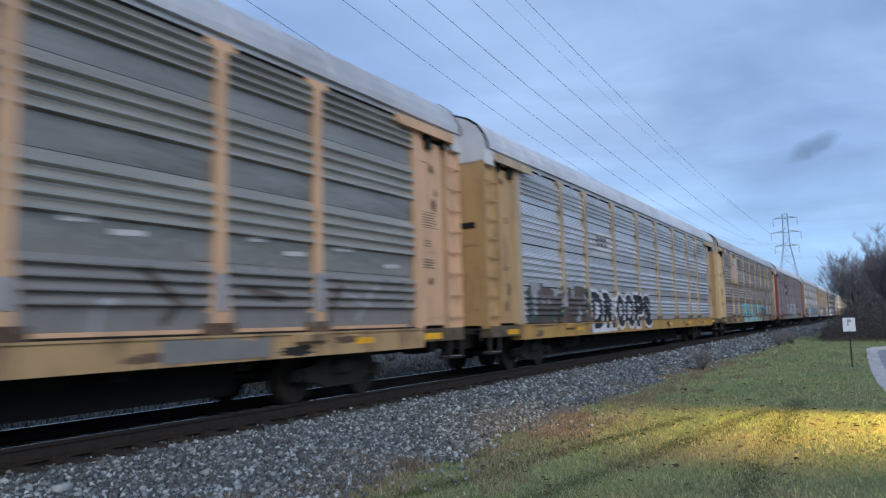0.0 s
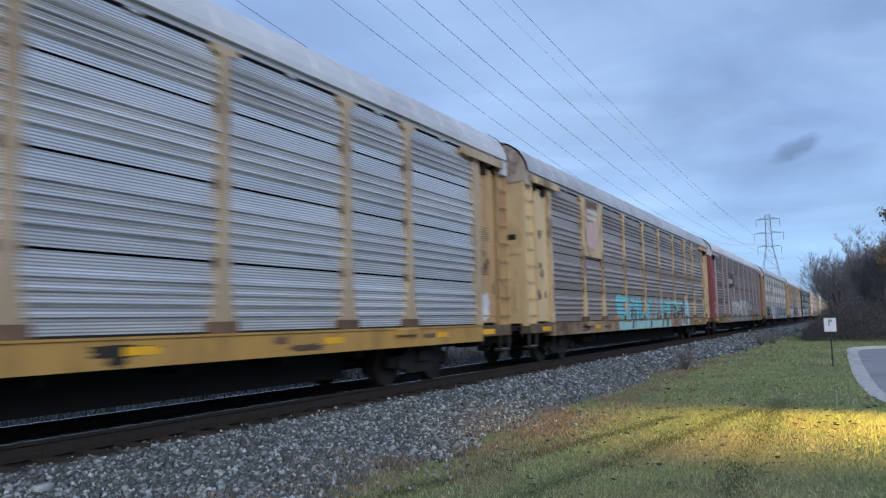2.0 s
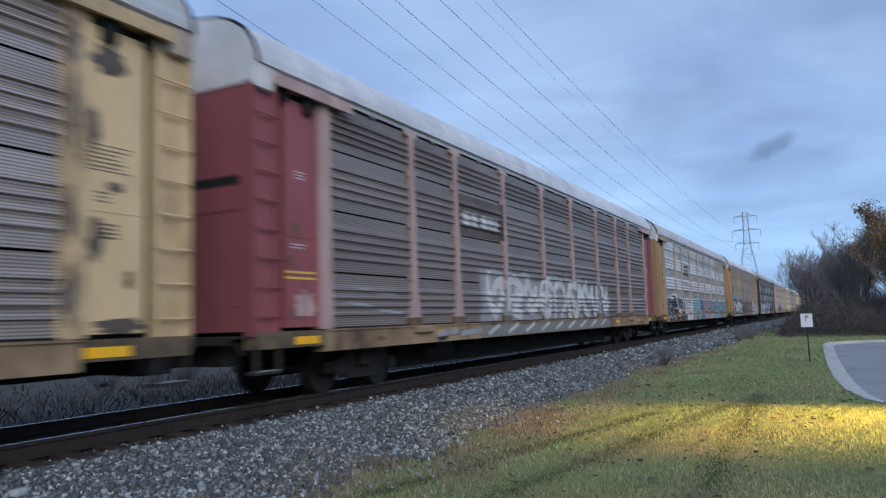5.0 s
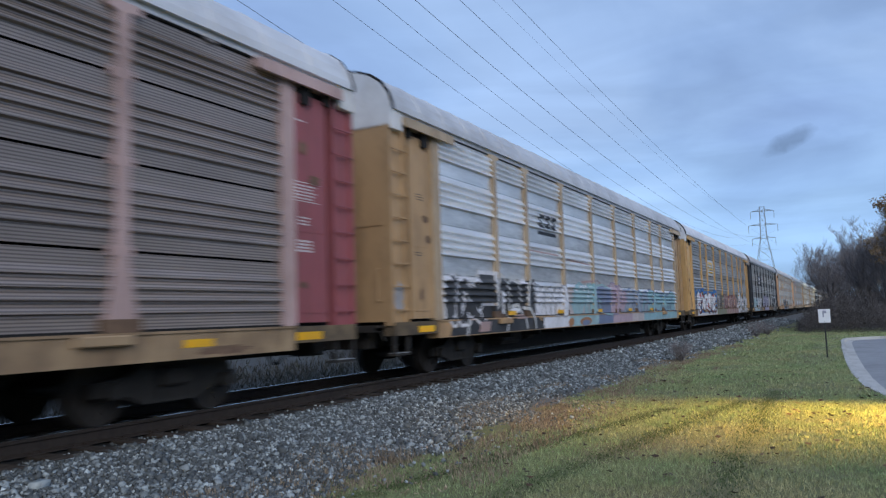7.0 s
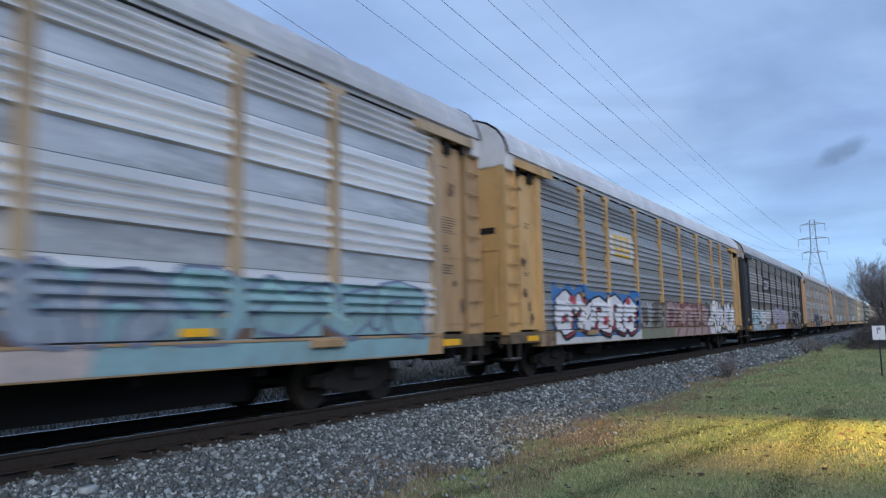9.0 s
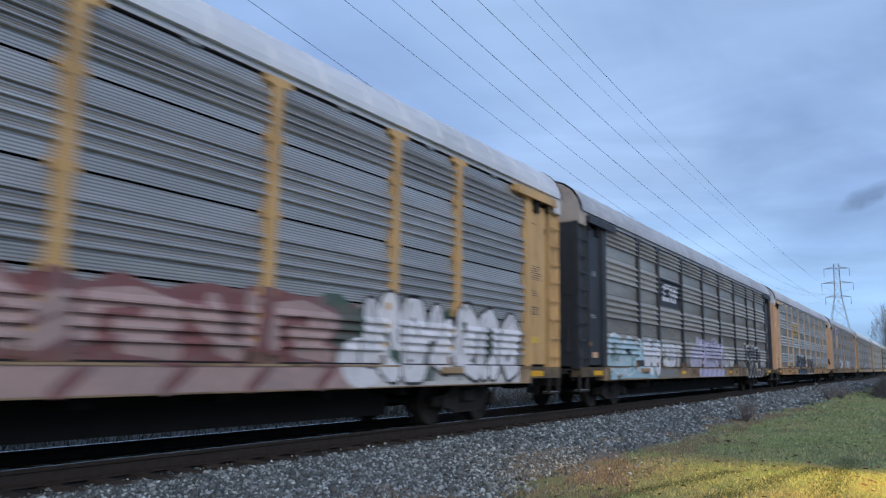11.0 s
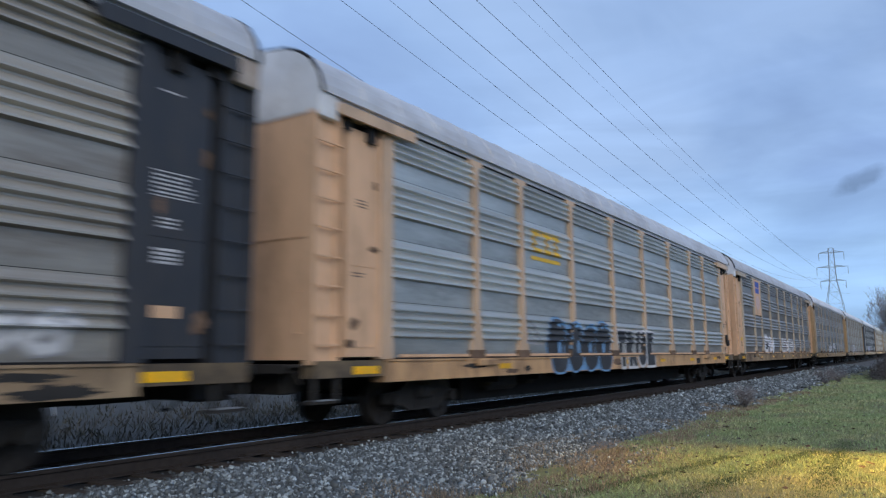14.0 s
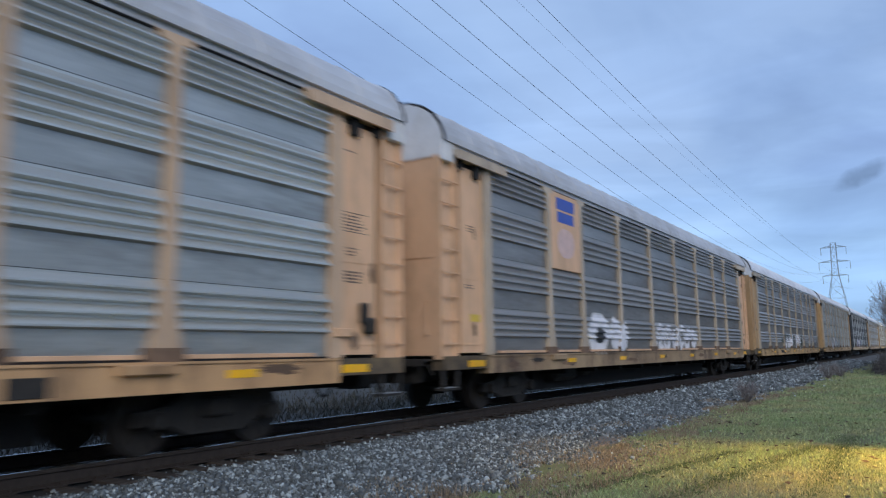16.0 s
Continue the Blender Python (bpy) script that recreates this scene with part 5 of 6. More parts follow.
M_CAPTAN = mat("end_cap_tan", (0.40, 0.34, 0.29), (0.50, 0.43, 0.37), 2.0, 0.7, 0, 0.2, 30, (0.2, 0.13, 0.1), 1.2, 0.6)
M_BRACKET = mat("grimy_bracket", (0.15, 0.11, 0.08), (0.28, 0.21, 0.15), 4.0, 0.75, 0, 0.2, 30, (0.06, 0.045, 0.035), 3.0, 0.7, vary=0.3)
M_GRIMYEND = mat("grimy_end_sill", (0.09, 0.068, 0.045), (0.19, 0.135, 0.075), 3.0, 0.75, 0, 0.3, 30, (0.03, 0.027, 0.024), 1.4, 0.9, vary=0.2)
M_RUST = mat("rusty_foot", (0.10, 0.06, 0.04), (0.19, 0.12, 0.075), 5.0, 0.8, 0, 0.3, 30, vary=0.3)
P_YELLOW = paint("wagon_yellow", (0.62, 0.385, 0.16), amount=0.4)
P_PALE = paint("wagon_pale_ochre", (0.53, 0.415, 0.28), amount=0.45)
P_TANEND = paint("wagon_brown_tan", (0.46, 0.295, 0.15), amount=0.4)
P_SAND = paint("wagon_sand", (0.50, 0.41, 0.31), amount=0.4)
P_TAN = paint("wagon_tan", (0.47, 0.36, 0.24), amount=0.45)
P_FADED = paint("wagon_faded_tan", (0.43, 0.365, 0.28), amount=0.45)
P_OCHRE = paint("wagon_ochre", (0.53, 0.335, 0.15), amount=0.45)
P_CREAM = mat("wagon_cream_yellow", (0.60, 0.44, 0.245), (0.72, 0.53, 0.31), 1.6, 0.6, 0, 0.25, 30, (0.11, 0.07, 0.05), 1.3, 1.0, (1, 1, 0.7), vary=0.05)
P_CREAMDOOR = mat("wagon_cream_door", (0.64, 0.48, 0.265), (0.77, 0.575, 0.325), 1.2, 0.6, 0, 0.2, 30, (0.22, 0.13, 0.07), 0.9, 0.6, (1, 1, 0.6), vary=0.05)
P_SILL = paint("grimy_sill", (0.50, 0.33, 0.16), (0.055, 0.042, 0.034), 0.95)
P_SILL2 = mat("grimy_pale_sill", (0.26, 0.172, 0.098), (0.42, 0.30, 0.175), 1.1, 0.65, 0, 0.2, 30, (0.085, 0.052, 0.034), 0.8, 1.0, (1, 1.2, 0.8), vary=0.05)
P_SILLYELLOW = paint("ochre_sill", (0.52, 0.31, 0.085), amount=0.5)
P_SILLPEACH = paint("rusty_peach_sill", (0.56, 0.335, 0.165), (0.085, 0.05, 0.03), 0.7)
P_RUSTY = paint("bare_rust", (0.16, 0.085, 0.05), amount=0.3)
P_PEACHPALE = paint("wagon_pale_peach", (0.60, 0.42, 0.28), amount=0.35)
P_PEACH = paint("wagon_peach", (0.72, 0.45, 0.27), amount=0.3)
P_RED = paint("wagon_maroon", (0.30, 0.085, 0.095), (0.12, 0.06, 0.05), 0.4)
P_ROSE = paint("wagon_faded_rose", (0.52, 0.37, 0.35), (0.16, 0.10, 0.08), 0.5)
P_BLACK = paint("wagon_charcoal", (0.030, 0.033, 0.040), (0.07, 0.06, 0.05), 0.4)


def flat_plate(c, s0, s1, z0, z1, material, layers=()):
    """A flat plate bolted between two posts, with plain shapes on it."""
    p = put("logo_plate", simple("plate%.2f%.2f" % (z0, z1), (1.50, 1.572, s0, s1, z0, z1)), material, c, None, "flat plate between two posts")
    for i, (outline, m) in enumerate(layers):
        bm = bmesh.new()
        bm.faces.new([bm.verts.new((1.575 + 0.001 * i, s, z)) for s, z in outline])
        part("logo", bm, m, p, "plain coloured shape")


def dab(c, outline, x, material, label=""):
    """A flat splash or stripe of paint on a plain part of the side."""
    bm = bmesh.new()
    bm.faces.new([bm.verts.new((x, s, z)) for s, z in outline])
    part("paint_mark", bm, material, c, label)


def stencils(c, style, material=None, notices=(), notice_paint=None):
    """Blocks of small stencilled data, too small to read, on the door sides."""
    material = material or L_INK
    rd = random.Random(len(c.name) + int(c.name[-2:]) if c.name[-2:].isdigit() else 3)

    def block(s0, z1, w, rows, high=0.022, gap=0.05, rule=False):
        bm = bmesh.new()
        for r in range(rows):
            q, end = s0 + rd.uniform(0, 0.06) * w, s0 + w * rd.uniform(0.75, 1.0)
            while q < end - 0.03:
                e = min(q + rd.uniform(0.04, 0.14), end)
                box(bm, 1.5045, 1.5062, q, e, z1 - r * gap - high, z1 - r * gap)
                q = e + 0.025
        if rule:
            for z in (z1 + 0.035, z1 - rows * gap - 0.01):
                box(bm, 1.5045, 1.5062, s0 - 0.03, s0 + w + 0.03, z, z + 0.012)
        tagged(part("stencil", bm, material, c, "small stencilled data, not readable"), kind="stuff")
    block(26.05, 3.28, 0.55, 5, rule=True)
    block(26.15, 2.78, 0.25, 3)
    block(26.1, 2.42, 0.4, 4, 0.03)
    block(26.1, 4.3, 0.3, 1)
    block(1.55, 3.6, 0.28, 3)
    block(1.45, 2.45, 0.35, 2)
    for q, z in notices:
        put("notice", simple("notice", (1.506, 1.512, 0, 0.36, 0, 0.14)), notice_paint or M_LABEL, c, pose(0, q, z))


def logo_blocks(c, style, s0, s1, z0, z1, material, plate=None, line=True):
    if plate:
        painted(c, style, [rect(s0 - 0.35, s1 + 0.35, z0 - 0.2, z1 + 0.12)], plate, 0.004, name="logo_plate")
    w = (s1 - s0) / 3
    fs = []
    for i in range(3):
        a, b, m = s0 + w * i + 0.04, s0 + w * (i + 1) - 0.06, (z0 + z1) / 2
        fs += [rect(a, b, z1 - 0.11, z1), rect(a, b, z0 + 0.12, z0 + 0.22), rect(a, a + 0.13, z0 + 0.22, z1 - 0.11)] if i == 0 else [rect(a, b, z1 - 0.11, z1), rect(a + w * 0.28, b - w * 0.28, z0 + 0.22, z1 - 0.11), rect(a, b, z0 + 0.12, z0 + 0.22)]
    if line:
        fs.append(rect(s0, s1, z0 - 0.06, z0 + 0.03))
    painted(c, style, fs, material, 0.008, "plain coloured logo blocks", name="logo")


def deco_lead(c, st):
    stencils(c, st)
    for s0, s1, z1, k in ((14.6, 18.1, 2.25, 1), (18.4, 20.85, 2.3, 2), (21.2, 22.85, 2.2, 3), (23.1, 25.4, 2.0, 4)):
        mass(c, st, s0, s1, 1.2, z1, S_FADED, 0.003, k, "faded grey paint rolled over old marks")
    for p, z in ((18.28, 1.75), (21.03, 1.9), (22.98, 2.0)):
        painted(c, st, [rect(p - 0.1, p + 0.1, 1.42, z)], S_GREY, 0.006, "grey paint on the foot of a post")
    brush(c, st, [[(q, z), (q + l, z + 0.02)] for q, z, l in ((16.2, 2.2, 0.7), (17.3, 2.05, 0.5), (18.9, 2.4, 0.35), (19.5, 2.3, 0.4), (21.6, 2.4, 0.3), (22.3, 2.25, 0.4), (23.4, 2.4, 0.5), (24.8, 2.2, 0.4))], 0.07, L_PALE, 0.008, "pale sprayed dashes")
    brush(c, st, [[(19.3, 1.2), (19.35, 1.5), (19.5, 1.52)], [(23.7, 1.7), (24.1, 1.55), (24.6, 1.9)], [(24.3, 1.6), (24.0, 1.3)], [(16.4, 1.3), (16.9, 1.8)]], 0.09, S_SILVER, 0.009, "pale sprayed smears")
    brush(c, st, [[(19.9, 1.9), (20.4, 1.5), (20.2, 1.3)], [(21.6, 1.7), (22.2, 1.6)], [(23.2, 1.3), (23.5, 1.8)], [(17.2, 1.4), (17.9, 1.7)]], 0.12, S_BROWN, 0.010, "dark sprayed smears")
    mass(c, st, 20.1, 21.9, 0.8, 1.1, S_FADED, 0.003, 8, "grey paint on the sill", 5)


def splash(cs, cz, rs, rz, seed):
    rd = random.Random(seed)
    return [(cs + (x - cs) * k, cz + (z - cz) * k) for x, z in ellipse(cs, cz, rs, rz, 22, 0, 2) for k in (rd.uniform(0.6, 1.15),)]


def deco_droops(c, st):
    stencils(c, st)
    dab(c, splash(26.2, 1.55, 0.33, 0.36, 3), 1.509, S_WHITE, "splash of white paint")
    logo_blocks(c, st, 8.1, 9.1, 3.35, 3.75, L_INK, L_PALE, False)
    painted(c, st, [ellipse(3.6, 1.55, 0.95, 0.5, 20, 0, 5), ellipse(5.4, 1.5, 0.9, 0.42, 20, 0, 4), ellipse(6.7, 1.4, 0.5, 0.36)], S_BROWN, 0.004, "brown-black sprayed ground")
    wild(c, st, 2.7, 7.1, 1.14, 2.15, [S_BROWN, S_GREEN, S_GREY, S_BROWN], 8, 34, None)
    painted(c, st, [rect(7.25, 9.0, 0.8, 1.05)], S_WHITE, 0.002, "white sprayed patch on the sill")
    word(c, st, "DROOPS", 7.4, 14.1, 0.92, 2.02, S_BLACK, S_WHITE, 0.06, 0.1)


def deco_2much(c, st):
    stencils(c, st)
    flat_plate(c, 5.24, 7.0, 3.15, 4.95, P_CREAM, [(ellipse(6.1, 3.85, 0.62, 0.42, 18, 0, 5), S_BLUSH), (rect(5.55, 6.65, 4.75, 4.93), P_RUSTY), (rect(5.6, 6.6, 4.55, 4.68), L_PALE), (rect(5.6, 6.6, 4.35, 4.47), L_PALE)])
    painted(c, st, [rect(8.6, 21.2, 0.78, 1.10)], S_MINT, 0.004, "mint band sprayed along the sill")
    painted(c, st, [ellipse(8.9, 1.4, 0.5, 0.36, 16, 0.2, 3)], S_ORANGE, 0.003, "orange sprayed shadow behind letters")
    painted(c, st, letters("2MUCH", 9.36, 15.75, 1.06, 1.97, 0.03), S_BROWN, 0.006, "dark shadow of letters")
    painted(c, st, letters("2MUCH", 9.2, 15.6, 1.14, 1.98, 0.04), S_TEAL, 0.010, "turquoise spray-painted letters")
    throwup(c, st, 15.9, 20.9, 1.16, 1.95, 6, S_TEAL, S_MINT, 6, S_BROWN)
    painted(c, st, [rect(q, q + 0.25, 0.8, 1.08, 0.15) for q in (10.3, 13.1, 15.2, 16.0, 20.3)], S_BROWN, 0.008)
    painted(c, st, [ellipse(18.2, 0.94, 1.15, 0.15, 20, 0.5, 5), ellipse(21.95, 0.93, 0.45, 0.16, 18, 0.3, 3)], S_RUST, 0.009, "rust-orange sprayed patch on the sill")
    painted(c, st, [ellipse(9.0, 1.62, 0.55, 0.42, 16, 0, 2.2)], S_TEAL, 0.012, "turquoise sprayed dome")
    painted(c, st, [ellipse(20.75, 1.62, 0.62, 0.45, 16, 0, 2.2)], S_BROWN, 0.014)
    painted(c, st, [ellipse(20.8, 1.55, 0.5, 0.4, 16, 0, 2.2)], S_PALEBLUE, 0.018, "pale blue sprayed dome")
    painted(c, st, [rect(s, s + 0.16, 1.2, 1.8, k) for s, k in ((17.2, 0.35), (18.3, -0.4), (19.1, 0.45), (19.9, -0.3))] + [ellipse(18.7, 1.33, 0.45, 0.09), ellipse(19.8, 1.5, 0.35, 0.08, 14, 1.5)], S_BROWN, 0.018, "dark sprayed curves")
    painted(c, st, [splash(17.0, 1.98, 0.3, 0.1, 2), splash(20.7, 2.05, 0.3, 0.14, 5)], S_BLUSH, 0.019, "faded salmon sprayed dab")
    wild(c, st, 9.3, 21.0, 0.85, 1.95, [S_PALEBLUE, S_BROWN, S_SEA, S_DUSTY], 66, 30)
    painted(c, st, [ellipse(22.0 + 0.3 * i, 1.62, 0.2, 0.26, 12, 0.2, 3) for i in range(3)], S_KHAKI, 0.006, "faded olive strokes")
    for i, (s, z, rs, rz) in enumerate(((25.8, 4.4, 0.10, 0.35), (25.82, 3.6, 0.07, 0.5), (25.8, 2.5, 0.08, 0.3), (25.8, 1.6, 0.1, 0.35))):
        dab(c, splash(s, z, rs, rz, 40 + i), 1.569 + 0.001 * i, S_BROWN, "dark rust eating the frame's edge")
    for i, (s, z, rs, rz) in enumerate(((26.3, 4.35, 0.25, 0.2), (26.12, 3.5, 0.09, 0.25), (26.4, 2.85, 0.12, 0.07), (26.15, 2.2, 0.1, 0.3), (26.5, 1.25, 0.35, 0.1))):
        dab(c, splash(s, z, rs, rz, 50 + i), 1.5165 + 0.0007 * i, S_BROWN, "dark grime on the door")


def deco_red(c, st):
    stencils(c, st, L_PALE)
    for z in (1.9, 1.99):
        dab(c, rect(1.3, 2.05, z, z + 0.035), 1.509, M_LABEL, "yellow stripe")
    dab(c, splash(1.75, 1.5, 0.3, 0.25, 9), 1.509, P_ROSE, "faded patch")
    painted(c, st, [rect(7.19, 9.76, 3.12, 4.05)], S_BROWN, 0.002, "dark brown ground of a logo", name="logo_plate")
    painted(c, st, [rect(q, q + w, 3.36, 3.66) for q, w in ((7.45, 0.42), (7.93, 0.36), (8.45, 0.4), (8.92, 0.2), (9.18, 0.12), (9.36, 0.12))], L_PALE, 0.006, "plain pale logo blocks", name="logo")
    mass(c, st, 8.3, 19.6, 1.13, 2.5, S_SILVER, 0.003, 21, "faded silver ground of a large piece", 30)
    mass(c, st, 8.2, 19.5, 0.78, 1.1, S_FADED, 0.003, 22, "faded silver paint on the sill", 20)
    fat(c, st, ("cup", "tail", "zig", "hook", "arch", "loop", "fork", "bar", "zig"), 8.5, 19.4, 1.14, 2.4, 0.27, L_PALE, S_FADED, 0.035, 0.006, 0.15, S_WHITE)
    brush(c, st, [[(8.6 + 1.2 * i, 0.86), (9.2 + 1.2 * i, 1.04)] for i in range(9)], 0.09, L_PALE, 0.008, "pale strokes on the sill")
    brush(c, st, [[(2.9, 1.55), (3.6, 1.48)], [(3.9, 1.42), (4.6, 1.36)], [(3.2, 1.8), (4.4, 1.7)]], 0.05, S_SILVER, 0.006, "faint pale smears")
    brush(c, st, [[(6.0, 0.92), (6.9, 0.96)], [(7.1, 0.9), (8.1, 0.94)]], 0.12, S_SILVER, 0.006, "faint pale smears on the sill")


def deco_graffiti(c, st):
    stencils(c, st)
    dab(c, splash(0.86, 1.55, 0.2, 0.3, 5), 1.479, S_GREY, "pale patch of paint")
    logo_blocks(c, st, 8.0, 9.4, 3.4, 3.9, S_BLACK, None, True)
    painted(c, st, [[(2.65, 0.78), (8.1, 0.78), (7.6, 1.1), (2.8, 1.1)]], S_COAL, 0.002, "black sprayed paint on the sill")
    mass(c, st, 2.62, 7.6, 1.13, 2.1, S_COAL, 0.002, 31, "black sprayed ground of a large piece", 12)
    mass(c, st, 2.5, 4.2, 1.13, 2.05, L_PALE, 0.005, 32, "white sprayed ground", 6)
    fat(c, st, ("bar", "arch", "fork"), 2.5, 4.25, 1.0, 2.05, 0.24, S_COAL, S_WHITE, 0.07, 0.007, 0.05)
    painted(c, st, [rect(4.12, 5.08, 1.4, 2.2)], S_WHITE, 0.018, "white sprayed edge of a block")
    painted(c, st, [rect(4.2, 5.02, 1.47, 2.11)], S_COAL, 0.021, "black sprayed block")
    brush(c, st, [[(5.05, 1.35), (5.1, 1.9), (5.3, 2.16), (5.6, 2.1), (5.8, 1.8), (5.85, 1.2)], [(5.9, 2.0), (6.2, 2.12), (6.45, 1.95), (6.5, 1.5)], [(6.95, 1.4), (7.0, 1.95), (7.2, 2.12), (7.45, 1.9), (7.5, 1.6)], [(6.0, 1.38), (6.4, 1.42), (6.65, 1.2), (6.75, 0.85)], [(6.7, 1.35), (7.05, 1.3), (7.3, 1.05), (7.35, 0.82)], [(5.5, 0.82), (5.7, 1.15)], [(3.4, 0.8), (3.5, 1.1)]], 0.085, L_PALE, 0.020, "grey sprayed arcs")
    painted(c, st, [rect(5.25, 5.55, 1.2, 1.75), ellipse(6.2, 1.28, 0.28, 0.07), rect(6.55, 6.9, 1.95, 2.08)], S_WHITE, 0.024, "white sprayed patch")
    painted(c, st, [rect(6.1, 6.8, 1.07, 1.18), rect(3.95, 4.5, 0.82, 1.04, 0.1)], S_DUSTY, 0.026, "faded orange sprayed patch")
    mass(c, st, 7.6, 10.0, 1.13, 2.0, S_WHITE, 0.003, 37, "white sprayed ground of a large piece", 8)
    fat(c, st, ("cup", "bar", "arch", "loop"), 7.55, 10.0, 1.1, 1.95, 0.2, S_WHITE, S_GREY, 0.045, 0.006, 0.04)
    # pastel piece running into a turquoise one
    for s0, s1, z1, m in ((9.9, 12.3, 1.95, S_SHELL), (12.0, 13.2, 2.1, S_PALETEAL), (12.9, 14.4, 2.0, S_DENIM), (14.2, 15.9, 2.1, S_ROSE), (15.7, 18.4, 2.0, S_MIST), (18.2, 25.4, 1.92, S_SEA)):
        painted(c, st, [ellipse((s0 + s1) / 2, (1.1 + z1) / 2, (s1 - s0) / 2, (z1 - 1.1) / 2, 22, 0, 6)], m, 0.002, "pastel sprayed ground of a large piece")
    for s0, s1, m in ((7.9, 10.0, S_WHITE), (10.0, 12.9, S_PALETEAL), (12.9, 14.6, S_DENIM), (14.6, 17.2, S_ROSE), (17.2, 19.0, S_SHELL), (19.0, 25.4, S_SEA)):
        painted(c, st, [rect(s0, s1, 0.78, 1.1, 0.1)], m, 0.002, "pastel band sprayed along the sill")
    painted(c, st, [ellipse(q, 0.9, r, 0.13, 14, 0.4, 2) for q, r in ((10.2, 0.25), (11.6, 0.6))], S_RUST, 0.004, "rust-orange sprayed arc")
    painted(c, st, [ellipse(11.6, 0.86, 0.4, 0.09, 14, 0.4, 2)], S_DENIM, 0.006, "dark blue sprayed arc")
    for q in (5.9, 9.35, 13.15, 17.0, 20.4):
        put("reflector", simple("reflector", (1.578, 1.584, -0.24, 0.24, 0.90, 1.0)), M_REFLECT, c, pose(0, q, 0.27))
    brush(c, st, [[(10.6, 1.85), (11.6, 2.12), (12.8, 2.18)], [(13.2, 2.22), (14.0, 1.95)]], 0.07, S_DUSTY, 0.006, "dusty pink sprayed edge")
    fat(c, st, ("hook", "arch"), 10.5, 12.9, 1.1, 2.08, 0.34, S_PALETEAL, S_SEA, 0.05, 0.008, 0.2, S_WHITE)
    fat(c, st, ("tail",), 12.8, 14.6, 1.1, 2.05, 0.36, S_DENIM, S_PALETEAL, 0.07, 0.016, 0.1)
    fat(c, st, ("loop", "zig"), 14.4, 16.6, 1.1, 2.16, 0.26, S_ROSE, S_PLUM, 0.04, 0.016, 0.05, S_WHITE)
    fat(c, st, ("hook", "fork", "arch"), 16.5, 20.0, 1.1, 2.02, 0.28, S_MIST, S_DENIM, 0.05, 0.01, 0.1, S_SHELL)
    fat(c, st, ("loop", "zig", "cup", "tail"), 19.8, 25.3, 1.1, 2.0, 0.28, S_SEA, S_DENIM, 0.05, 0.01, 0.1, S_MINT)
    brush(c, st, [[(7.3, 2.85), (9.4, 2.82)], [(10.2, 2.75), (12.4, 2.7)]], 0.05, S_DUSTY, 0.006, "faint pink sprayed line")


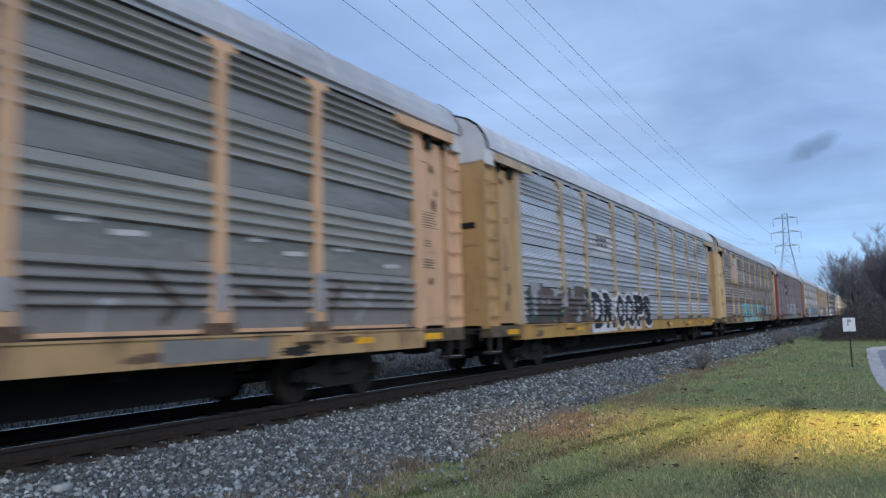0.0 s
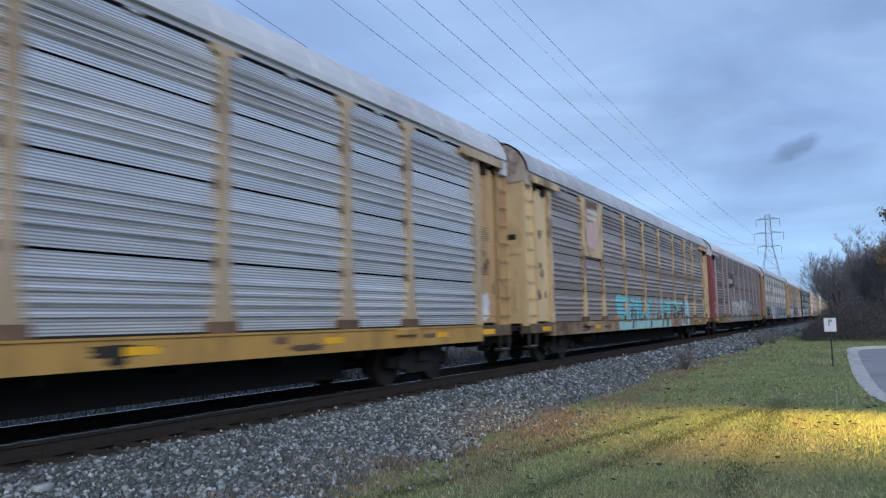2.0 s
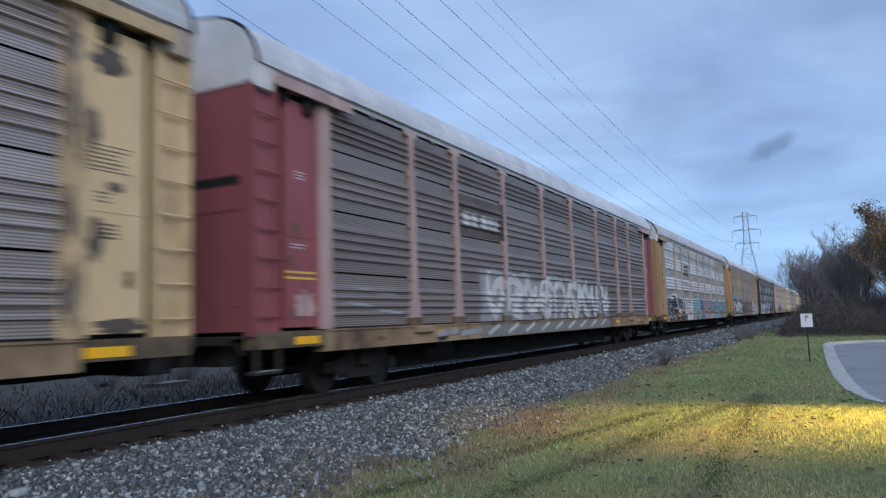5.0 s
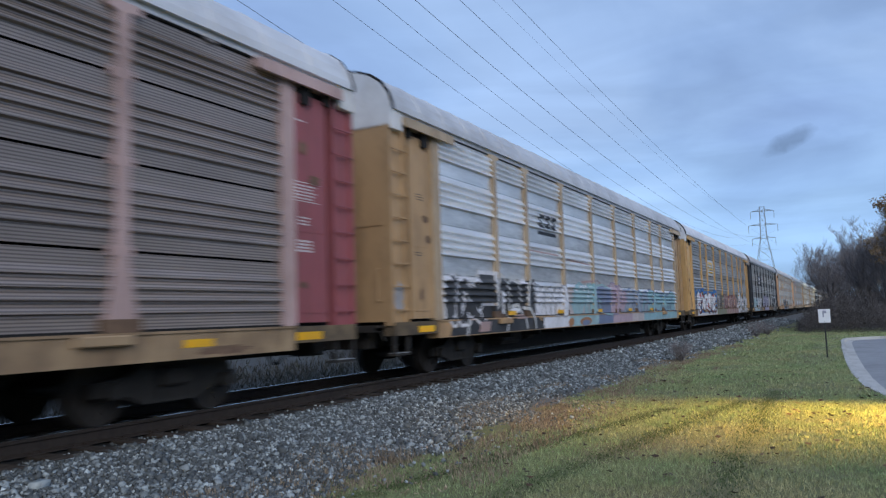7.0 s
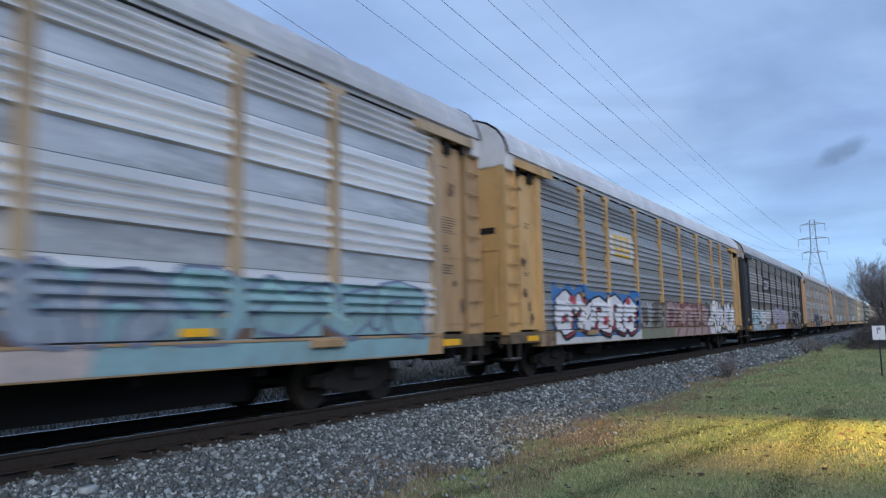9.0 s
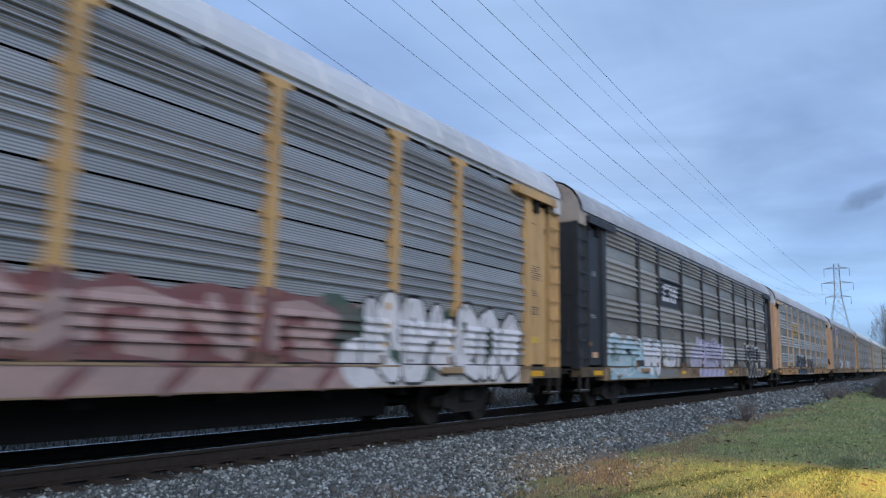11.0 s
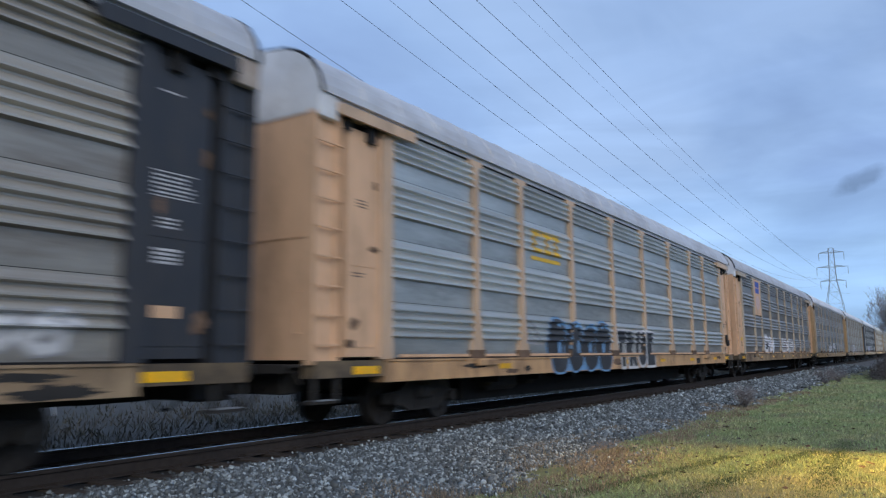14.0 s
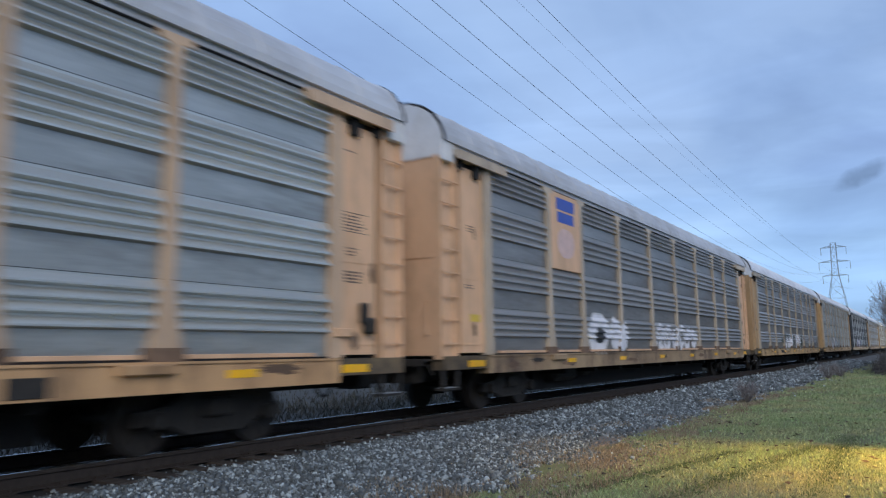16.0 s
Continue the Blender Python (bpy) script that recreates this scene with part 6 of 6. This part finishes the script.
def deco_csx_red(c, st):
    stencils(c, st, None, ((26.1, 1.62),))
    logo_blocks(c, st, 7.7, 9.2, 3.35, 3.95, L_YELLOW, L_PALE, True)
    painted(c, st, [rect(3.0, 9.9, 0.78, 1.1)], L_PALE, 0.002)
    painted(c, st, [rect(9.9, 13.9, 0.78, 1.1)], S_OLIVE, 0.002, "olive sprayed band along the sill")
    painted(c, st, [ellipse(6.5, 1.55, 3.4, 0.62, 26, 0, 6)], S_BLUE, 0.003, "blue sprayed ground of a large piece")
    mass(c, st, 3.0, 9.9, 1.13, 2.38, S_BLUE, 0.003, 41, "blue sprayed ground of a large piece", 20)
    fat(c, st, ("hook", "zig", "tail", "tail", "hook"), 3.15, 9.5, 0.92, 2.1, 0.42, S_RED, S_BLACK, 0.08, 0.006, 0.05)
    fat(c, st, ("hook", "zig", "tail", "tail", "hook"), 3.0, 9.4, 1.0, 2.12, 0.27, S_WHITE, S_BLACK, 0.04, 0.034, 0.05)
    painted(c, st, [ellipse(q, z, 0.22, 0.12, 12) for q, z in ((4.2, 1.9), (6.6, 1.35), (8.7, 1.95))], S_RED, 0.064, "red sprayed dabs")
    mass(c, st, 10.1, 13.0, 1.13, 2.05, S_FADED, 0.003, 43, "faded olive-grey ground", 8)
    fat(c, st, ("fork", "arch", "loop"), 10.2, 12.9, 1.14, 1.95, 0.2, S_FADED, S_OLIVE, 0.06, 0.006, 0.1)
    wild(c, st, 10.1, 13.0, 1.14, 2.0, [S_BROWN, S_OLIVE, S_GREY, S_BROWN], 46, 44)
    brush(c, st, [[(10.5 + 0.8 * i, 0.84), (10.7 + 0.8 * i, 1.06)] for i in range(4)], 0.2, S_FADED, 0.006, "grey strokes on the sill")
    mass(c, st, 13.0, 20.2, 1.13, 2.12, S_MAROON, 0.003, 45, "faded maroon ground of a large piece", 18)
    painted(c, st, [rect(13.9, 20.2, 0.78, 1.1)], S_DUSTY, 0.002, "dusty pink sprayed band along the sill")
    fat(c, st, ("arch", "zig", "tail", "bar", "tail"), 13.1, 19.6, 1.14, 2.05, 0.22, S_DUSTY, S_MAROON, 0.07, 0.006, 0.1)
    brush(c, st, [[(14.3 + 1.25 * i, 0.82), (14.6 + 1.25 * i, 1.08)] for i in range(5)], 0.16, S_MAROON, 0.006, "maroon strokes on the sill")
    painted(c, st, [rect(20.0, 25.4, 0.78, 1.1)], L_PALE, 0.002)
    mass(c, st, 19.4, 25.4, 1.13, 2.2, S_BOTTLE, 0.003, 48, "bottle-green ground of a large piece", 16)
    painted(c, st, [ellipse(20.25, 1.15, 0.5, 0.38, 18, 0, 2.2)], S_WHITE, 0.006, "white sprayed ball")
    fat(c, st, ("fork", "loop", "zig", "tail", "arch", "hook"), 20.3, 25.4, 0.84, 2.28, 0.32, S_WHITE, S_COAL, 0.05, 0.008, 0.1, S_GREY)
    wild(c, st, 20.4, 25.2, 0.85, 2.0, [S_BOTTLE, S_GREY], 49, 26)


def deco_cn(c, st):
    stencils(c, st, L_PALE, ((1.5, 1.35), (26.1, 1.62)), P_PEACH)
    painted(c, st, [rect(7.19, 9.76, 3.12, 4.05)], P_BLACK, 0.004, "black ground of a logo", name="logo_plate")
    fs = [rect(7.66, 8.5, 3.72, 3.86), rect(7.66, 7.82, 3.44, 3.72), rect(7.66, 8.5, 3.30, 3.44), rect(8.36, 8.5, 3.44, 3.72)]
    fs += [rect(8.56, 8.74, 3.3, 3.86, 0.06), rect(8.80, 8.98, 3.3, 3.86, 0.06), rect(9.04, 9.22, 3.3, 3.86, 0.06)]
    painted(c, st, fs, S_WHITE, 0.008, "plain white logo bars", name="logo")
    fat(c, st, ("tail", "hook", "zig"), 2.55, 5.6, 0.9, 2.02, 0.34, S_ICE, S_WHITE, 0.06, 0.005, 0.1)
    wild(c, st, 2.7, 5.5, 0.85, 1.9, [S_SEA, S_FADED], 51, 12)
    fat(c, st, ("fork", "bar"), 5.4, 7.0, 0.86, 2.0, 0.36, S_WHITE, S_ICE, 0.03, 0.02, 0.08)
    brush(c, st, [[(2.9, 1.3), (3.4, 1.45)], [(4.2, 1.0), (4.9, 1.5)], [(5.2, 1.6), (5.6, 1.3)]], 0.12, S_SEA, 0.022, "darker teal strokes")
    painted(c, st, [rect(4.9, 5.4, 1.14, 1.32), ellipse(4.1, 1.55, 0.2, 0.09)], S_COAL, 0.024, "dark gap between letters")
    painted(c, st, [rect(2.6, 3.1, 0.78, 1.1), rect(3.3, 5.9, 0.8, 1.1, 0.1), rect(5.9, 6.7, 0.78, 1.1)], S_PALEBLUE, 0.003, "pale blue paint on the sill")
    painted(c, st, [rect(6.7, 9.0, 0.8, 1.08)], S_FADED, 0.003, "grey paint on the sill")
    painted(c, st, letters("CEBT", 7.25, 9.6, 1.14, 1.9, 0.06), S_WHITE, 0.006, "white block letters")
    fat(c, st, ("loop",), 10.8, 11.7, 1.15, 1.85, 0.22, S_PALELILAC, S_WHITE, 0.03)
    mass(c, st, 11.75, 15.95, 1.13, 2.4, S_PALELILAC, 0.004, 55, "pale lilac sprayed block", 6)
    painted(c, st, [rect(11.8, 15.8, 0.78, 1.1)], S_LILAC, 0.004, "lilac paint on the sill")
    fat(c, st, ("arch", "zig", "loop", "cup", "hook"), 12.0, 15.9, 1.16, 2.2, 0.2, S_PALELILAC, S_PLUM, 0.05, 0.008, 0.05, S_WHITE)
    brush(c, st, [[(12.1 + 0.75 * i, 0.82), (12.3 + 0.75 * i, 1.06)] for i in range(5)], 0.1, S_PLUM, 0.008, "plum strokes on the sill")
    fat(c, st, ("loop", "zig"), 16.1, 17.9, 1.14, 1.74, 0.14, L_PALE, S_GREY, 0.03, 0.006)
    tops = [20.5 + 0.62 * i for i in range(6)]
    for i, q in enumerate(tops):
        hi = (2.26, 2.26, 2.22, 2.2, 2.15, 2.1)[i]
        line = [(q, 1.5), (q + 0.03, hi - 0.3)]
        brush(c, st, [line], 0.72, L_PALE, 0.006 + 0.004 * i, "grey outline of a tall arch")
        brush(c, st, [line], 0.57, S_COAL, 0.008 + 0.004 * i, "black arch")
    for i, q in enumerate((20.65, 21.5, 22.3, 23.0, 23.7)):
        line = [(q, 0.98), (q + 0.05, 1.24)]
        brush(c, st, [line], 0.66, L_PALE, 0.034 + 0.004 * i, "grey outline of a short arch")
        brush(c, st, [line], 0.54, S_COAL, 0.036 + 0.004 * i, "black arch")
    fat(c, st, ("zig", "hook"), 24.1, 25.2, 1.2, 1.72, 0.1, L_PALE, S_GREY, 0.03, 0.006)


def deco_csx(c, st):
    stencils(c, st)
    logo_blocks(c, st, 7.65, 9.2, 3.35, 3.95, L_YELLOW, None, True)
    mass(c, st, 8.5, 12.3, 0.98, 1.92, S_DEEPSKY, 0.003, 61, "blue sprayed ground of bubble shapes", 10)
    painted(c, st, [rect(9.0, 12.15, 0.78, 1.1)], S_DEEPSKY, 0.003, "blue paint on the sill")
    fat(c, st, ("loop", "hook", "hook", "loop"), 8.4, 12.3, 0.76, 2.0, 0.5, S_COAL, S_DEEPSKY, 0.05, 0.006, 0.0)
    brush(c, st, [[(8.9 + 0.92 * i, 1.84), (9.15 + 0.92 * i, 1.92), (9.4 + 0.92 * i, 1.84)] for i in range(4)], 0.06, S_SKY, 0.034, "light blue sprayed rim")
    painted(c, st, [ellipse(9.0 + 0.95 * i, 1.35, 0.1, 0.16, 12) for i in range(4)], S_DEEPSKY, 0.034, "blue sprayed eye of a bubble shape")
    word(c, st, "TRUE", 12.85, 16.15, 0.82, 1.82, S_COAL, L_PALE, 0.09, 0.08)
    brush(c, st, [[(7.3, 1.8), (7.45, 1.5)], [(7.2, 1.45), (8.1, 1.4)], [(7.5, 1.9), (7.9, 1.5)]], 0.07, S_GREY, 0.006, "grey sprayed strokes")
    put("data_plate", simple("data_plate", (1.575, 1.592, -0.22, 0.22, 0.79, 0.99), bevel=0.004), M_TRUCK, c, pose(0, 21.45, 0), "dark plate on the sill")
    put("document_box", simple("document_box", (1.50, 1.60, -0.2, 0.2, 1.42, 1.55), bevel=0.01), P_PEACH, c, pose(0, 26.0, 0))
    put("hand_brake", simple("hand_brake", (1.51, 1.60, 26.42, 26.62, 1.62, 1.95), (1.51, 1.63, 26.5, 26.74, 1.47, 1.72), bevel=0.035), M_TRUCK, c)


def deco_up(c, st):
    stencils(c, st, None, ((1.62, 1.75),))
    flat_plate(c, 5.24, 7.0, 3.1, 4.95, P_PEACH, [(ellipse(6.1, 3.75, 0.5, 0.36, 18), S_BLUSH), (rect(5.62, 6.6, 4.24, 4.5), L_BLUE), (rect(5.58, 6.64, 4.55, 4.84), L_BLUE)])
    fat(c, st, ("loop", "zig"), 7.4, 10.3, 1.12, 2.1, 0.34, S_WHITE, L_PALE, 0.05, 0.005)
    painted(c, st, [ellipse(8.2, 1.55, 0.3, 0.2)], S_BLACK, 0.022)
    fat(c, st, ("tail", "loop", "bar", "arch", "hook", "zig"), 13.0, 17.8, 1.15, 2.0, 0.16, S_WHITE, L_PALE, 0.03, 0.005, 0.15)


def deco_far(seed, cols):
    def deco(c, st):
        stencils(c, st)
        wild(c, st, 5.5 + seed % 5, 12.0 + seed % 7, 1.0, 2.0, cols, seed, 30)
    return deco


LIGHT, MIDL, MID = steel("sheet_bright_zinc", 0.95, (1.02, 1, 0.98)), steel("sheet_zinc", 0.63, (1.0, 1.01, 0.95)), steel("sheet_dull_zinc", 0.42, (1.04, 1, 0.94))
DULL, DARKS = steel("sheet_sooty_zinc", 0.36, (1.04, 1, 0.95), amount=0.45, metal=0.4), steel("sheet_dark_zinc", 0.29, (1.2, 1, 0.9), amount=0.5, metal=0.2)
UMBER = steel("sheet_umber_zinc", 0.50, (1.2, 1.01, 0.88), amount=0.45, metal=0.4)
SOOTGREY = steel("sheet_soot_streaked", 0.42, (1.06, 1.02, 0.9), amount=0.5, metal=0.3)
KHAKI = steel("sheet_khaki_zinc", 0.43, (1.08, 1.0, 0.87), (0.12, 0.085, 0.06), amount=0.55, metal=0.25)
LIGHT_P, MID_P = perforate(steel("sheet_bright_perforated", 0.90, (1.02, 1, 0.98))), perforate(steel("sheet_dull_perforated", 0.54, (1.04, 1, 0.94)))
UMBER, DARKS = perforate(UMBER), perforate(DARKS)
KHAKI_P = perforate(steel("sheet_khaki_perforated", 0.46, (1.05, 1.02, 0.90), amount=0.5, metal=0.25))
Y = "yellow-framed car-carrier wagon with grey ribbed sheets"
TRAIN = [
    (-1, dict(label="peach-framed car-carrier wagon with soot-streaked grey ribbed sheets", style="grouped", m_sheet=SOOTGREY, m_paint=P_PEACH, m_sill=P_SILL, m_roof=M_ROOFDARK, strip=True, extra=deco_lead)),
    (0, dict(label="yellow-framed car-carrier wagon with bright sheets and black bubble-letter graffiti", style="fine", m_sheet=LIGHT_P, m_paint=P_PALE, m_end=P_OCHRE, m_sill=P_SILLYELLOW, extra=deco_droops)),
    (1, dict(label="weathered cream-framed car-carrier wagon with dark sheets and turquoise graffiti", style="fine", m_sheet=UMBER, m_paint=P_CREAM, m_end=P_CREAMDOOR, m_sill=P_SILL2, extra=deco_2much, m_cap=M_CAPRUST, m_roof=M_ROOFDARK)),
    (2, dict(label="maroon-ended car-carrier wagon with dark sheets and white graffiti", style="fine", m_sheet=DARKS, m_paint=P_ROSE, m_end=P_RED, m_sill=P_SILL2, extra=deco_red)),
    (3, dict(label="yellow-framed car-carrier wagon with bright sheets and many-coloured graffiti", style="grouped", m_sheet=LIGHT, m_paint=P_TAN, m_end=P_TANEND, m_sill=P_TANEND, latches=False, extra=deco_graffiti, m_roof=M_ROOFDARK)),
    (4, dict(label="yellow-framed car-carrier wagon with red and white graffiti along the sill", style="fine", m_sheet=MID_P, m_paint=P_YELLOW, m_sill=P_SILL2, extra=deco_csx_red)),
    (5, dict(label="black-framed car-carrier wagon with khaki-grey sheets and pale graffiti", style="grouped", m_sheet=KHAKI, m_paint=P_BLACK, m_sill=P_SILL2, latches=False, extra=deco_cn, m_cap=M_CAPTAN, m_roof=M_ROOFDARK)),
    (6, dict(label="peach-framed car-carrier wagon with grey sheets and blue bubble graffiti", style="grouped", m_sheet=MIDL, m_paint=P_PEACHPALE, m_end=P_PEACH, m_sill=P_SILLPEACH, m_roof=M_ROOFDARK, latches=False, strip=True, extra=deco_csx)),
    (7, dict(label="peach-framed car-carrier wagon with a blue-barred plate and white graffiti", style="grouped", m_sheet=DULL, m_paint=P_SAND, m_end=P_PEACH, m_sill=P_SILL2, latches=False, strip=True, extra=deco_up, m_roof=M_ROOFDARK)),
    (8, dict(label=Y, style="grouped", m_sheet=DULL, m_paint=P_FADED, m_end=P_TANEND, m_sill=P_SILL, extra=deco_far(83, [S_GREEN, S_WHITE]))),
    (9, dict(label=Y, style="fine", m_sheet=KHAKI_P, m_paint=P_FADED, m_end=P_OCHRE, m_sill=P_SILL, extra=deco_far(85, [S_WHITE, S_GREY]))),
    (10, dict(label="black-framed car-carrier wagon with grey ribbed sheets", style="grouped", m_sheet=KHAKI, m_paint=P_BLACK, m_sill=P_CREAM, extra=deco_far(87, [S_WHITE, S_LILAC]))),
    (11, dict(label=Y, style="grouped", m_sheet=MID, m_paint=P_FADED, m_end=P_TANEND, m_sill=P_SILL)),
    (12, dict(label=Y, style="fine", m_sheet=MID_P, m_paint=P_FADED, m_end=P_OCHRE, m_sill=P_SILL)),
    (13, dict(label=Y, style="grouped", m_sheet=MID, m_paint=P_SAND, m_end=P_PEACH, m_sill=P_SILL2)),
    (14, dict(label=Y, style="fine", m_sheet=MID_P, m_paint=P_FADED, m_end=P_TANEND, m_sill=P_SILL)),
    (15, dict(label=Y, style="grouped", m_sheet=MID, m_paint=P_FADED, m_end=P_TANEND, m_sill=P_SILL)),
]
WAGONS = [(k, build_wagon(seed=k + 5, **spec)) for k, spec in TRAIN]


# ---- what moves: the train rolls past, its wheels turning ----
def motions():
    for k, wagon in WAGONS:
        walk(wagon, [(t, pose(0, START + LEN * k - SPEED * t + gain, 0)) for t, gain in PACE])
    step = 1.0 / FPS
    turn = math.degrees(SPEED * step / 0.42)
    for dy, sets in zip((-0.89, 0.89), WHEELS):
        walk(sets[0], [(i * step, pose(0, dy, 0.42, turn * i)) for i in range(16 * FPS + 1)])
        keys = sets[0].animation_data
        for w in sets[1:]:  # every wheelset turns alike
            w.rotation_mode = "QUATERNION"
            w.animation_data_create()
            w.animation_data.action = keys.action
            w.animation_data.action_slot = keys.action_slot


motions()
